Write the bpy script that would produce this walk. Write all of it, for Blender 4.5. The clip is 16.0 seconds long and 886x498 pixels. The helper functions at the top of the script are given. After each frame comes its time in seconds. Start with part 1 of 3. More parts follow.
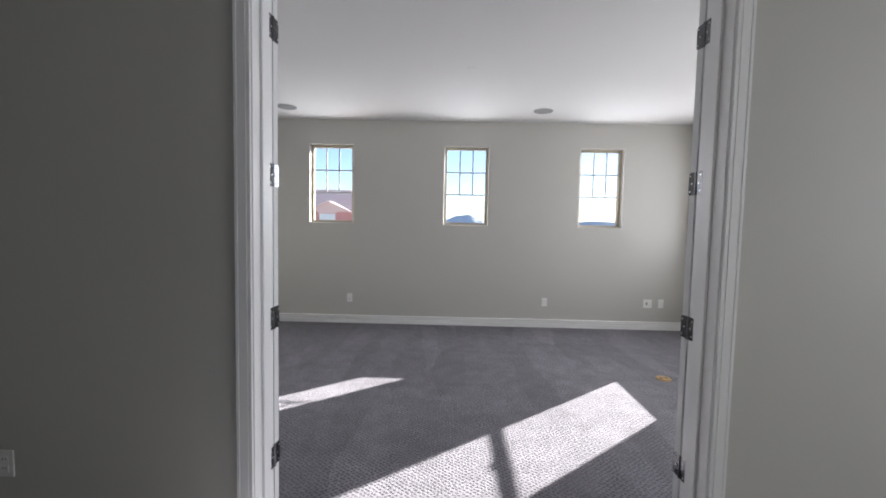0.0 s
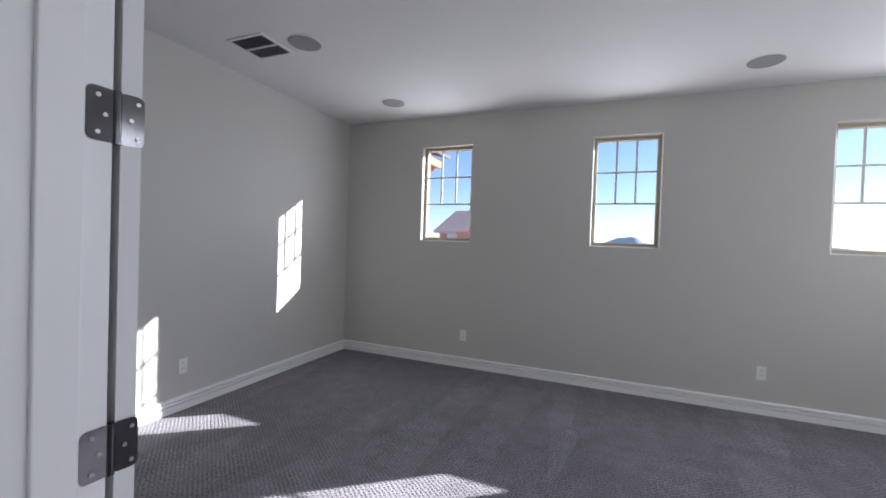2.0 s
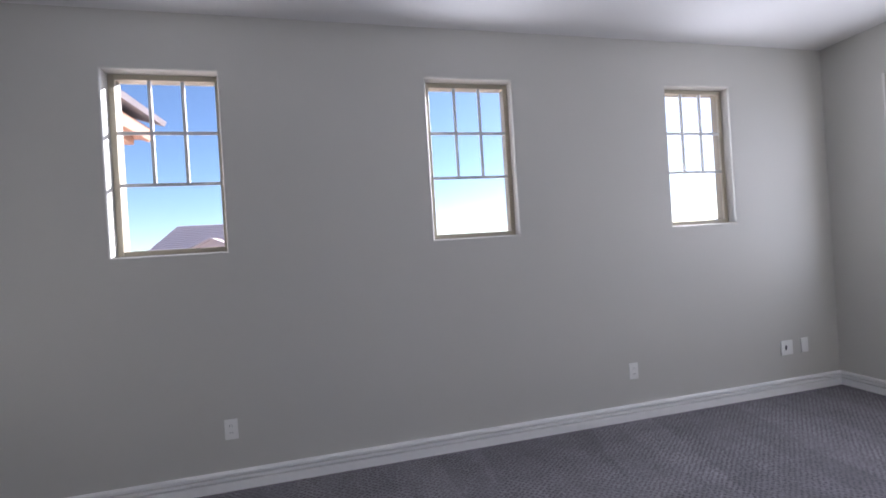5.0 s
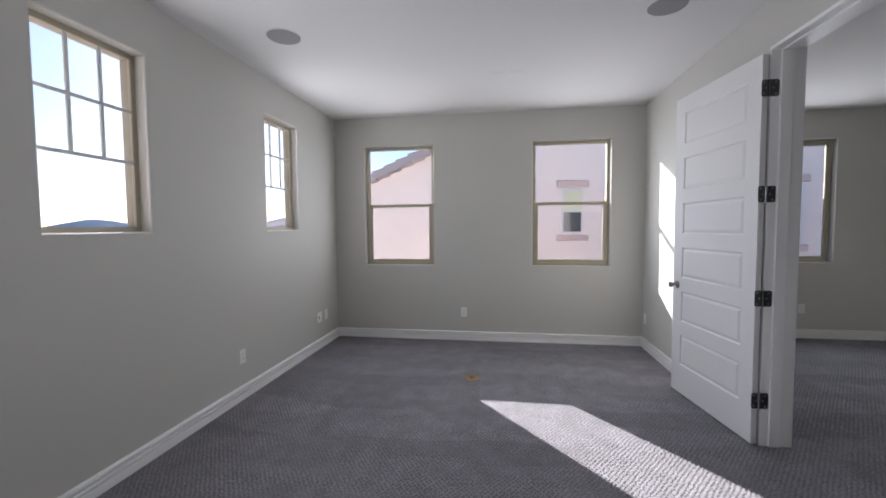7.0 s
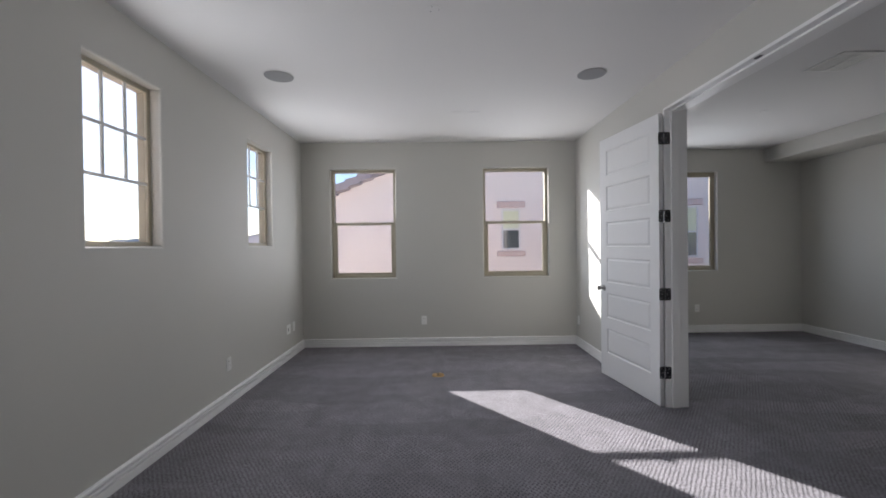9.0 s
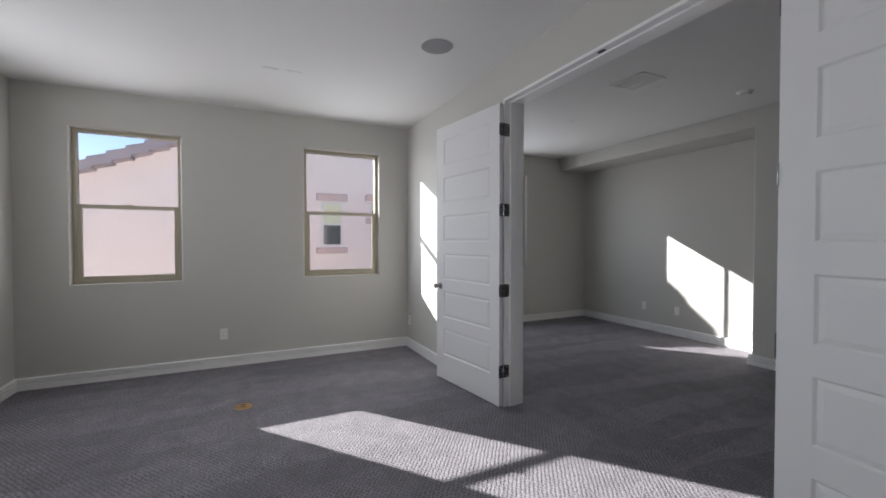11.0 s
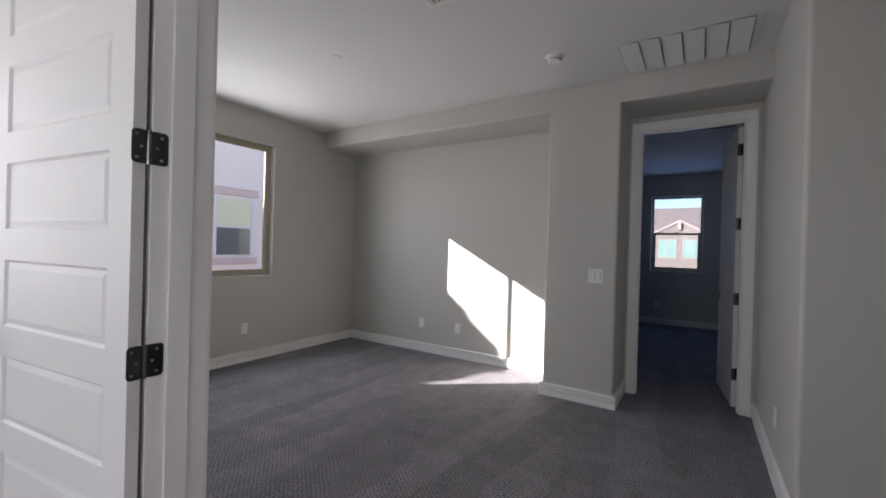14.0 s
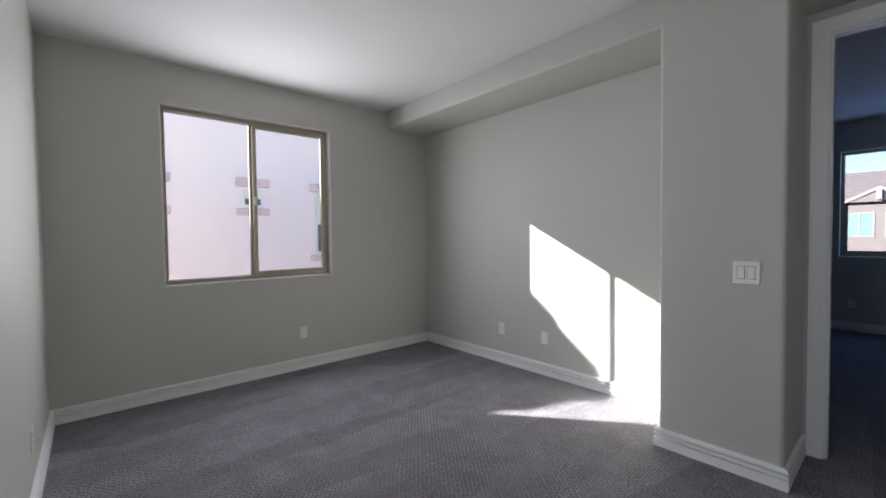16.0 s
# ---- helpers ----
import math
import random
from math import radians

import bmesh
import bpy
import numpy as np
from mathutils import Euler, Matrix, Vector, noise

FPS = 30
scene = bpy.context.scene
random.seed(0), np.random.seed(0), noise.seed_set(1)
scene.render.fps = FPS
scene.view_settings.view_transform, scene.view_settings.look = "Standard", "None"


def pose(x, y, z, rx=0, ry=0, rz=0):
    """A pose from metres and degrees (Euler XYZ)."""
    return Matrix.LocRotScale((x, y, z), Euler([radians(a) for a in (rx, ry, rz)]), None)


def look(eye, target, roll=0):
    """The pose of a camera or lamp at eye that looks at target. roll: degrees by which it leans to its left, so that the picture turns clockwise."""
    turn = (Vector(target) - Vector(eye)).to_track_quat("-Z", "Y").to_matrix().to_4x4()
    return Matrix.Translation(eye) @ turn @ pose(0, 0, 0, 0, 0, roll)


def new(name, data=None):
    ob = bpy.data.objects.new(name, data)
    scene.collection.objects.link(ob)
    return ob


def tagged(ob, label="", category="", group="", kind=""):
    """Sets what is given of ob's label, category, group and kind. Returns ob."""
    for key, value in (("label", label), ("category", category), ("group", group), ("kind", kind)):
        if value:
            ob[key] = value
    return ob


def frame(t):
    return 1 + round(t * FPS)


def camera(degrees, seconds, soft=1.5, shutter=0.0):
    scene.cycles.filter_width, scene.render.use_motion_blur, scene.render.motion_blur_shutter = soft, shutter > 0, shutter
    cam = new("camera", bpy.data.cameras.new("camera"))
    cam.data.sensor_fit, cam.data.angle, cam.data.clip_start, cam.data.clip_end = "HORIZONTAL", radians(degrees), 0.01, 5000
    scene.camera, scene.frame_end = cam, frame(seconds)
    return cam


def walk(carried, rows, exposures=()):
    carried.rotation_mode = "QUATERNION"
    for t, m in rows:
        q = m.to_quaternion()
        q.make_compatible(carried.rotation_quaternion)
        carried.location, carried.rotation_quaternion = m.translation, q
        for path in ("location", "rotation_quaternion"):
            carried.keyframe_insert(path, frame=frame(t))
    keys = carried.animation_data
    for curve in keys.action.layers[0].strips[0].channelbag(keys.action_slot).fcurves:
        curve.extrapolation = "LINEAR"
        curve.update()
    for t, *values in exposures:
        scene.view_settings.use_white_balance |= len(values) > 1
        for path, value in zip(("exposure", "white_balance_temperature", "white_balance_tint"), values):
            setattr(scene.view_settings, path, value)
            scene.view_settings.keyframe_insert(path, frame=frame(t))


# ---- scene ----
cam = camera(95.1, 16.0, soft=1.8)
PATH = [
    (0, (0.242, 0.275, 1.369), (0.213, 2.271, 1.249), 1.2),
    (0.5, (0.34, 0.52, 1.361), (0.214, 2.513, 1.264), 1.2),
    (1, (0.379, 0.869, 1.355), (0.067, 2.843, 1.297), 1.6),
    (1.5, (0.376, 1.248, 1.335), (-0.169, 3.172, 1.3), 1.8),
    (2, (0.336, 1.597, 1.357), (-0.423, 3.447, 1.321), 2.0),
    (2.5, (0.244, 1.91, 1.374), (-0.693, 3.677, 1.333), 2.1),
    (3, (0.179, 2.156, 1.343), (-0.866, 3.861, 1.295), 1.8),
    (3.5, (0.139, 2.412, 1.349), (-0.91, 4.114, 1.293), 1.4),
    (4, (0.006, 2.652, 1.326), (-0.811, 4.477, 1.285), 0.2),
    (4.5, (-0.178, 2.909, 1.304), (-0.509, 4.881, 1.298), -1.6),
    (5, (-0.359, 3.201, 1.302), (0.075, 5.153, 1.305), -3.6),
    (5.2, (-0.448, 3.299, 1.276), (0.373, 5.122, 1.277), -4.1),
    (7.3, (-1.605, 3.748, 1.391), (0.383, 3.958, 1.325), 0.1),
    (7.5, (-1.723, 3.805, 1.372), (0.269, 3.985, 1.339), 0.3),
    (8, (-1.942, 3.815, 1.375), (0.052, 3.958, 1.369), 0.1),
    (8.2, (-1.993, 3.825, 1.379), (0.003, 3.945, 1.373), -0.2),
    (10.3, (-1.754, 4.029, 1.311), (0.193, 3.571, 1.263), -0.1),
    (10.5, (-1.644, 3.993, 1.333), (0.275, 3.431, 1.283), 0.0),
    (11, (-1.362, 3.911, 1.321), (0.438, 3.039, 1.285), 0.0),
    (11.5, (-1.057, 3.836, 1.338), (0.539, 2.632, 1.302), -0.1),
    (11.8, (-0.899, 3.759, 1.32), (0.577, 2.409, 1.294), -0.1),
    (12, (-0.824, 3.669, 1.308), (0.578, 2.243, 1.279), -0.6),
    (12.5, (-0.55, 3.454, 1.328), (0.676, 1.873, 1.321), -0.7),
    (13, (-0.273, 3.226, 1.337), (0.822, 1.553, 1.349), -0.2),
    (13.5, (-0.157, 2.935, 1.326), (0.886, 1.229, 1.33), 0.5),
    (14, (-0.079, 2.627, 1.298), (0.992, 0.938, 1.291), 1.6),
    (14.5, (0.036, 2.292, 1.282), (1.215, 0.678, 1.239), 2.4),
    (15, (0.098, 2.077, 1.289), (1.474, 0.626, 1.233), 2.3),
    (15.5, (0.121, 1.793, 1.32), (1.648, 0.501, 1.268), 1.0),
    (16, (0.103, 1.649, 1.305), (1.61, 0.336, 1.243), -0.7),
]
EXPO = [(0.0, 2.95, 6500, 10), (0.5, 2.95, 6450, 10), (1.5, 2.6, 6240, 12), (3.5, 2.6, 6130, 13), (4.5, 2.63, 6090, 14), (5.0, 2.75, 6040, 16), (7.5, 2.42, 6450, 11), (11.0, 2.32, 6500, 10), (12.5, 2.45, 6500, 10), (13.5, 2.78, 6700, 12), (14.0, 2.9, 6750, 13), (14.5, 3.11, 6750, 13), (15.0, 3.13, 6650, 12), (16.0, 3.13, 6500, 10)]
walk(cam, [(t, look(eye, target, roll)) for t, eye, target, roll in PATH], exposures=EXPO)

# ---- light ----
SUN = Vector((1.0, 0.80, 0.55)).normalized()
world = bpy.data.worlds.new("sky")
scene.world = world
world.use_nodes = True
wn = world.node_tree.nodes
sky = wn.new("ShaderNodeTexSky")
sky.sky_type, sky.sun_disc = "NISHITA", False
sky.air_density, sky.dust_density, sky.ozone_density = 0.8, 0.2, 2.8
sky.sun_elevation = math.asin(SUN.z)
sky.sun_rotation = math.atan2(SUN.x, SUN.y)
wn["Background"].inputs[1].default_value = 0.045
world.node_tree.links.new(sky.outputs[0], wn["Background"].inputs[0])
sun = new("sun", bpy.data.lights.new("sun", "SUN"))
sun.data.energy, sun.data.angle, sun.data.color = 3.3, radians(0.45), (1.0, 0.965, 0.94)
sun.matrix_world = look((0, 0, 0), -SUN)


SKYLIGHT = (0.90, 0.93, 1.0)


def window_light(name, eye, target, w, h, power, tone):
    """The sky's light that comes in through one window opening."""
    lamp = new(name, bpy.data.lights.new(name, "AREA"))
    lamp.data.shape, lamp.data.size, lamp.data.size_y = "RECTANGLE", w, h
    lamp.data.energy, lamp.data.color, lamp.data.spread = power, tone, radians(165)
    lamp.matrix_world = look(eye, target)
    return lamp


for cx in (-1.362, 0.456, 2.263):
    window_light("window_light", (cx, 5.785, 1.89), (cx, 4.3, 1.89), 0.56, 1.0, 1.5, SKYLIGHT)
for cy, power in ((2.877, 2.2), (4.94, 1.7)):
    window_light("window_light", (3.508, cy, 1.655), (2.0, cy, 1.655), 0.86, 1.44, power, SKYLIGHT)
window_light("window_light", (4.093, 0.466, 1.667), (2.6, 0.466, 1.667), 1.42, 1.45, 3.5, (0.90, 0.935, 1.0))
window_light("window_light", (0.295, -5.925, 1.66), (0.295, -4.4, 1.66), 0.78, 1.34, 0.46, (0.26, 0.46, 1.0))

# ---- materials ----
MATS = {}


def material(name, color, rough=0.6, metal=0.0, vary=0.06, scale=3.0, bump=0.0, bump_scale=200.0, spec=0.5):
    m = bpy.data.materials.new(name)
    m.use_nodes = True
    n, l = m.node_tree.nodes, m.node_tree.links
    b = n["Principled BSDF"]
    b.inputs["Roughness"].default_value = rough
    b.inputs["Metallic"].default_value = metal
    b.inputs["Specular IOR Level"].default_value = spec
    co = n.new("ShaderNodeTexCoord")
    no = n.new("ShaderNodeTexNoise")
    no.inputs["Scale"].default_value, no.inputs["Detail"].default_value = scale, 6
    l.new(co.outputs["Object"], no.inputs["Vector"])
    mix = n.new("ShaderNodeMix")
    mix.data_type = "RGBA"
    mix.inputs[6].default_value = (*[c * (1 - vary) for c in color], 1)
    mix.inputs[7].default_value = (*[min(1, c * (1 + vary)) for c in color], 1)
    l.new(no.outputs[0], mix.inputs[0])
    l.new(mix.outputs[2], b.inputs["Base Color"])
    if bump:
        nb = n.new("ShaderNodeTexNoise")
        nb.inputs["Scale"].default_value, nb.inputs["Detail"].default_value = bump_scale, 3
        l.new(co.outputs["Object"], nb.inputs["Vector"])
        bp = n.new("ShaderNodeBump")
        bp.inputs["Strength"].default_value, bp.inputs["Distance"].default_value = bump, 0.002
        l.new(nb.outputs[0], bp.inputs["Height"])
        l.new(bp.outputs[0], b.inputs["Normal"])
    MATS[name] = m
    return m


def carpet_material():
    """Loop carpet: staggered dimples that show in patches, fibre grain, and the brushed strokes that a vacuum leaves."""
    m = material("carpet", (0.228, 0.219, 0.240), 0.95, vary=0.07, scale=0.8, spec=0.1)
    n, l = m.node_tree.nodes, m.node_tree.links
    b = n["Principled BSDF"]
    co = n.new("ShaderNodeTexCoord")

    def noise_tex(vector, scale, detail, out=0):
        t = n.new("ShaderNodeTexNoise")
        t.inputs["Scale"].default_value, t.inputs["Detail"].default_value = scale, detail
        l.new(vector, t.inputs["Vector"])
        return t.outputs[out]

    def ramp(src, p0, p1, c0, c1):
        r = n.new("ShaderNodeValToRGB")
        e = r.color_ramp.elements
        e[0].position, e[1].position = p0, p1
        e[0].color, e[1].color = (c0, c0, c0, 1), (c1, c1, c1, 1)
        l.new(src, r.inputs[0])
        return r.outputs[0]

    def stretched(vector, scale, turn):
        mp = n.new("ShaderNodeMapping")
        mp.inputs["Scale"].default_value, mp.inputs["Rotation"].default_value = (*scale, 1), (0, 0, radians(turn))
        l.new(vector, mp.inputs["Vector"])
        return mp.outputs[0]

    def cells(vector, randomness, out):
        v = n.new("ShaderNodeTexVoronoi")
        v.voronoi_dimensions = "2D"
        v.inputs["Scale"].default_value, v.inputs["Randomness"].default_value = 1.0, randomness
        l.new(vector, v.inputs["Vector"])
        return v.outputs[out]

    def times(a, c, fac=None):
        mu = n.new("ShaderNodeMix")
        mu.data_type, mu.blend_type = "RGBA", "MULTIPLY"
        mu.inputs[0].default_value = 1.0
        l.new(a, mu.inputs[6])
        l.new(c, mu.inputs[7])
        if fac is not None:
            l.new(fac, mu.inputs[0])
        return mu.outputs[2]

    where = co.outputs["Object"]
    # a wandering copy of the plan, so that no row or stroke runs dead straight
    warp = n.new("ShaderNodeVectorMath")
    warp.operation, warp.inputs[1].default_value = "MULTIPLY_ADD", (0.16, 0.16, 0.0)
    l.new(noise_tex(where, 1.6, 3, 1), warp.inputs[0])
    l.new(where, warp.inputs[2])
    nubs = ramp(cells(stretched(where, (38, 50), 45), 0.36, "Distance"), 0.12, 0.40, 0.46, 1.14)
    shows = ramp(noise_tex(stretched(warp.outputs[0], (5.0, 1.6), 8), 1.0, 5), 0.40, 0.58, 0.40, 1.0)
    fibre = noise_tex(where, 330, 4)
    tuft = noise_tex(where, 70, 3)
    scuffs = noise_tex(where, 7, 4)
    strokes = ramp(cells(stretched(warp.outputs[0], (4.6, 0.75), 4), 1.0, "Color"), 0.1, 0.9, 0.87, 1.10)
    cross = ramp(cells(stretched(warp.outputs[0], (0.8, 3.6), 30), 1.0, "Color"), 0.1, 0.9, 0.94, 1.05)
    last = b.inputs["Base Color"].links[0].from_socket
    last = times(last, nubs, shows)
    for src in (strokes, cross, ramp(fibre, 0.3, 0.7, 0.78, 1.2), ramp(tuft, 0.3, 0.7, 0.80, 1.18), ramp(scuffs, 0.36, 0.64, 0.92, 1.07)):
        last = times(last, src)
    l.new(last, b.inputs["Base Color"])
    ad = n.new("ShaderNodeMath")
    ad.operation, ad.inputs[1].default_value = "MULTIPLY_ADD", 0.35
    l.new(fibre, ad.inputs[0])
    l.new(nubs, ad.inputs[2])
    bp = n.new("ShaderNodeBump")
    bp.inputs["Strength"].default_value, bp.inputs["Distance"].default_value = 0.8, 0.005
    l.new(ad.outputs[0], bp.inputs["Height"])
    l.new(bp.outputs[0], b.inputs["Normal"])
    return m


WALL = material("greige_paint", (0.535, 0.528, 0.495), 0.55, vary=0.02, scale=1.5, bump=0.25, bump_scale=160)
CEIL = material("ceiling_paint", (0.74, 0.732, 0.726), 0.8, vary=0.015, scale=1.2, bump=0.25, bump_scale=130)
TRIM = material("white_trim", (0.86, 0.86, 0.855), 0.4, vary=0.015, scale=4)
DOORP = material("white_door", (0.77, 0.772, 0.775), 0.55, vary=0.015, scale=4, bump=0.06, bump_scale=90, spec=0.3)
CARPET = carpet_material()
VINYL = material("tan_vinyl", (0.42, 0.38, 0.29), 0.45, vary=0.03, scale=5)
MUNT = material("muntin_bar", (0.60, 0.60, 0.59), 0.45, vary=0.03)
SCREW = material("bright_screw", (0.55, 0.55, 0.56), 0.3, 1.0, vary=0.05, scale=40)
NICKEL = material("brushed_knob", (0.42, 0.41, 0.40), 0.28, 1.0, vary=0.06, scale=40)
# hinge nickel: the dark reflections are put into its base colour
STEEL = material("dimmed_nickel", (0.19, 0.19, 0.20), 0.12, 1.0, vary=0.08, scale=40)
DARK = material("dark_slot", (0.03, 0.03, 0.035), 0.6)
SLATE = material("dark_slat", (0.10, 0.10, 0.12), 0.5)
PLATE = material("white_plate", (0.82, 0.82, 0.80), 0.35, vary=0.01)
GREYW = material("speaker_cloth", (0.30, 0.30, 0.305), 0.8, vary=0.05, scale=60, bump=0.4, bump_scale=900)
BRASS = material("brass_cover", (0.45, 0.28, 0.12), 0.4, 0.7, vary=0.2, scale=30)
STUCCO = material("pink_stucco", (0.89, 0.81, 0.765), 0.95, vary=0.05, scale=0.8, bump=0.6, bump_scale=60)
STRIM = material("stucco_trim", (0.66, 0.53, 0.49), 0.95, vary=0.06, scale=2, bump=0.5, bump_scale=60)
# pale stucco, darkened in its colour to offset the strong sun on it
DIMST = material("dimmed_stucco", (0.155, 0.14, 0.138), 0.95, vary=0.05, scale=0.8)
REDST = material("red_stucco", (0.52, 0.27, 0.25), 0.95, vary=0.08, scale=1)
TILE = material("roof_tile", (0.56, 0.46, 0.45), 0.9, vary=0.25, scale=3)
FASCIA = material("tan_fascia", (0.36, 0.20, 0.13), 0.8, vary=0.08, scale=3)
GTILE = material("grey_roof_tile", (0.40, 0.36, 0.38), 0.9, vary=0.2, scale=3)
# sunlit roof tile and trim, colours lowered so full sun does not burn out
PTILE = material("dimmed_tile", (0.165, 0.148, 0.152), 0.9, vary=0.1, scale=2)
PTRIM = material("dimmed_house_trim", (0.25, 0.235, 0.23), 0.8, vary=0.04)
RAKE = material("mauve_fascia", (0.30, 0.22, 0.22), 0.85, vary=0.08, scale=3)
GROUND = material("desert_ground", (0.50, 0.45, 0.40), 0.95, vary=0.2, scale=0.05)
# the pale blue holds the haze of distance, painted into the hills
HILL = material("hazed_hill", (0.50, 0.57, 0.64), 1.0, vary=0.15, scale=0.01)
BARK = material("bark", (0.16, 0.12, 0.09), 0.9, vary=0.2, scale=9)
LEAF = material("leaf", (0.07, 0.11, 0.04), 0.7, vary=0.4, scale=2)
WHITEF = material("white_window_frame", (0.75, 0.75, 0.74), 0.5)
PALESH = material("pale_shade", (0.62, 0.72, 0.73), 0.6, vary=0.05, scale=2)
TEAL = material("teal_blind", (0.13, 0.235, 0.225), 0.5, vary=0.1, scale=2)
BLIND = material("pale_blind", (0.74, 0.78, 0.55), 0.8, vary=0.05)
HOUSEG = material("dark_house_glass", (0.11, 0.13, 0.13), 0.08, vary=0.1, spec=0.8)


def glass_material():
    """Solar-tinted window glass: dims what is seen through it, with a mirror gloss that rises at grazing angles."""
    m = bpy.data.materials.new("window_glass")
    m.use_nodes = True
    n, l = m.node_tree.nodes, m.node_tree.links
    n.remove(n["Principled BSDF"])
    tr, gl, mx, lw = (n.new("ShaderNodeBsdfTransparent"), n.new("ShaderNodeBsdfGlossy"), n.new("ShaderNodeMixShader"), n.new("ShaderNodeLayerWeight"))
    tr.inputs[0].default_value = (0.862, 0.848, 0.852, 1)
    gl.inputs["Roughness"].default_value = 0.0
    pw, ma = n.new("ShaderNodeMath"), n.new("ShaderNodeMath")
    pw.operation, pw.inputs[1].default_value = "POWER", 5.0
    ma.operation, ma.inputs[1].default_value, ma.inputs[2].default_value = "MULTIPLY_ADD", 0.28, 0.010
    l.new(lw.outputs["Facing"], pw.inputs[0])
    l.new(pw.outputs[0], ma.inputs[0])
    l.new(ma.outputs[0], mx.inputs[0])
    l.new(tr.outputs[0], mx.inputs[1])
    l.new(gl.outputs[0], mx.inputs[2])
    l.new(mx.outputs[0], n["Material Output"].inputs["Surface"])
    return m


GLASS = glass_material()


# ---- mesh helpers ----
def box(bm, x0, x1, y0, y1, z0, z1, bevel=0.0, seg=2):
    r = bmesh.ops.create_cube(bm, size=1.0)
    vs = r["verts"]
    for v in vs:
        v.co = Vector((x0 + (v.co.x + 0.5) * (x1 - x0), y0 + (v.co.y + 0.5) * (y1 - y0), z0 + (v.co.z + 0.5) * (z1 - z0)))
    if bevel:
        es = list({e for v in vs for e in v.link_edges})
        bmesh.ops.bevel(bm, geom=es, offset=bevel, segments=seg, affect="EDGES", profile=0.5)
    return bm


def cyl(bm, r, h, m=Matrix(), r2=None, seg=24):
    bmesh.ops.create_cone(bm, cap_ends=True, segments=seg, radius1=r, radius2=r if r2 is None else r2, depth=h, matrix=m)
    return bm


def part(name, bm, mat, parent=None, label="", smooth=False):
    bmesh.ops.recalc_face_normals(bm, faces=bm.faces)
    me = bpy.data.meshes.new(name)
    bm.to_mesh(me)
    bm.free()
    me.materials.append(mat)
    if smooth:
        for p in me.polygons:
            p.use_smooth = True
        try:
            me.set_sharp_from_angle(angle=radians(35))
        except AttributeError:
            pass
    ob = new(name, me)
    if parent is not None:
        ob.parent = parent
    if label:
        tagged(ob, label)
    return ob


def thing(name, m, label, category, group="", kind=""):
    ob = new(name)
    ob.empty_display_size = 0.1
    ob.matrix_world = m
    return tagged(ob, label, category, group, kind)


def structure(ob, label, category):
    return tagged(ob, label, category, kind="structure")


def wall_grid(axis, a0, a1, front, back, z0, z1, openings, round_r=0.016):
    """A wall along axis x or y with openings (a, b, z, z) cut through; the room side is front, its opening edges rounded."""
    As = sorted({a0, a1, *[v for o in openings for v in o[:2]]})
    Zs = sorted({z0, z1, *[v for o in openings for v in o[2:]]})
    bm = bmesh.new()
    cache = {}

    def vert(a, p, z):
        k = (a, p, z)
        if k not in cache:
            cache[k] = bm.verts.new((a, p, z) if axis == "x" else (p, a, z))
        return cache[k]

    def solid(i, k):
        if not (0 <= i < len(As) - 1 and 0 <= k < len(Zs) - 1):
            return False
        ca, cz = (As[i] + As[i + 1]) / 2, (Zs[k] + Zs[k + 1]) / 2
        return not any(o[0] < ca < o[1] and o[2] < cz < o[3] for o in openings)

    rim = []
    for i in range(len(As) - 1):
        for k in range(len(Zs) - 1):
            if not solid(i, k):
                continue
            a, b, c, d = As[i], As[i + 1], Zs[k], Zs[k + 1]
            for p in (front, back):
                bm.faces.new([vert(a, p, c), vert(b, p, c), vert(b, p, d), vert(a, p, d)])
            for (u, v), (di, dk) in ((((a, c), (a, d)), (-1, 0)), (((b, c), (b, d)), (1, 0)), (((a, c), (b, c)), (0, -1)), (((a, d), (b, d)), (0, 1))):
                if not solid(i + di, k + dk):
                    bm.faces.new([vert(u[0], front, u[1]), vert(v[0], front, v[1]), vert(v[0], back, v[1]), vert(u[0], back, u[1])])
                    inside = 0 <= i + di < len(As) - 1 and 0 <= k + dk < len(Zs) - 1
                    if inside:
                        rim.append((vert(u[0], front, u[1]), vert(v[0], front, v[1])))
    bmesh.ops.recalc_face_normals(bm, faces=bm.faces)
    if round_r:
        es = [bm.edges.get(p) for p in rim]
        bmesh.ops.bevel(bm, geom=[e for e in es if e], offset=round_r, segments=4, affect="EDGES", profile=0.5)
    return bm


# ---- plan ----
H = 2.745
AX0, AX1, AY0, AY1 = -2.66, 3.49, 2.07, 5.765
BN, BS, BE, NB = 1.895, -0.972, 4.075, -1.53
HX, HY = -0.485, 0.105
VY = -1.490
CY = -5.875
DX0, DX1, DH = -0.545, 1.317, 2.43
NWIN = [(-1.655, -1.07), (0.163, 0.75), (1.975, 2.55)]
NZ = (1.37, 2.415)
EWIN = [(2.437, 3.317), (4.505, 5.375)]
EZ = (0.922, 2.388)
BWIN = (-0.258, 1.19, 0.93, 2.405)
CWIN = (-0.11, 0.70, 0.98, 2.35)
T = 0.16

# ---- structure ----
bm = bmesh.new()
box(bm, -3.3, 4.235, -6.03, 5.93, -0.25, 0.0)
structure(part("floor", bm, CARPET), "grey patterned loop carpet over the whole floor", "carpet floor")
bm = bmesh.new()
box(bm, -3.3, 4.235, -6.03, 5.93, H, H + 0.2)
structure(part("ceiling", bm, CEIL), "smooth white painted ceiling", "ceiling")

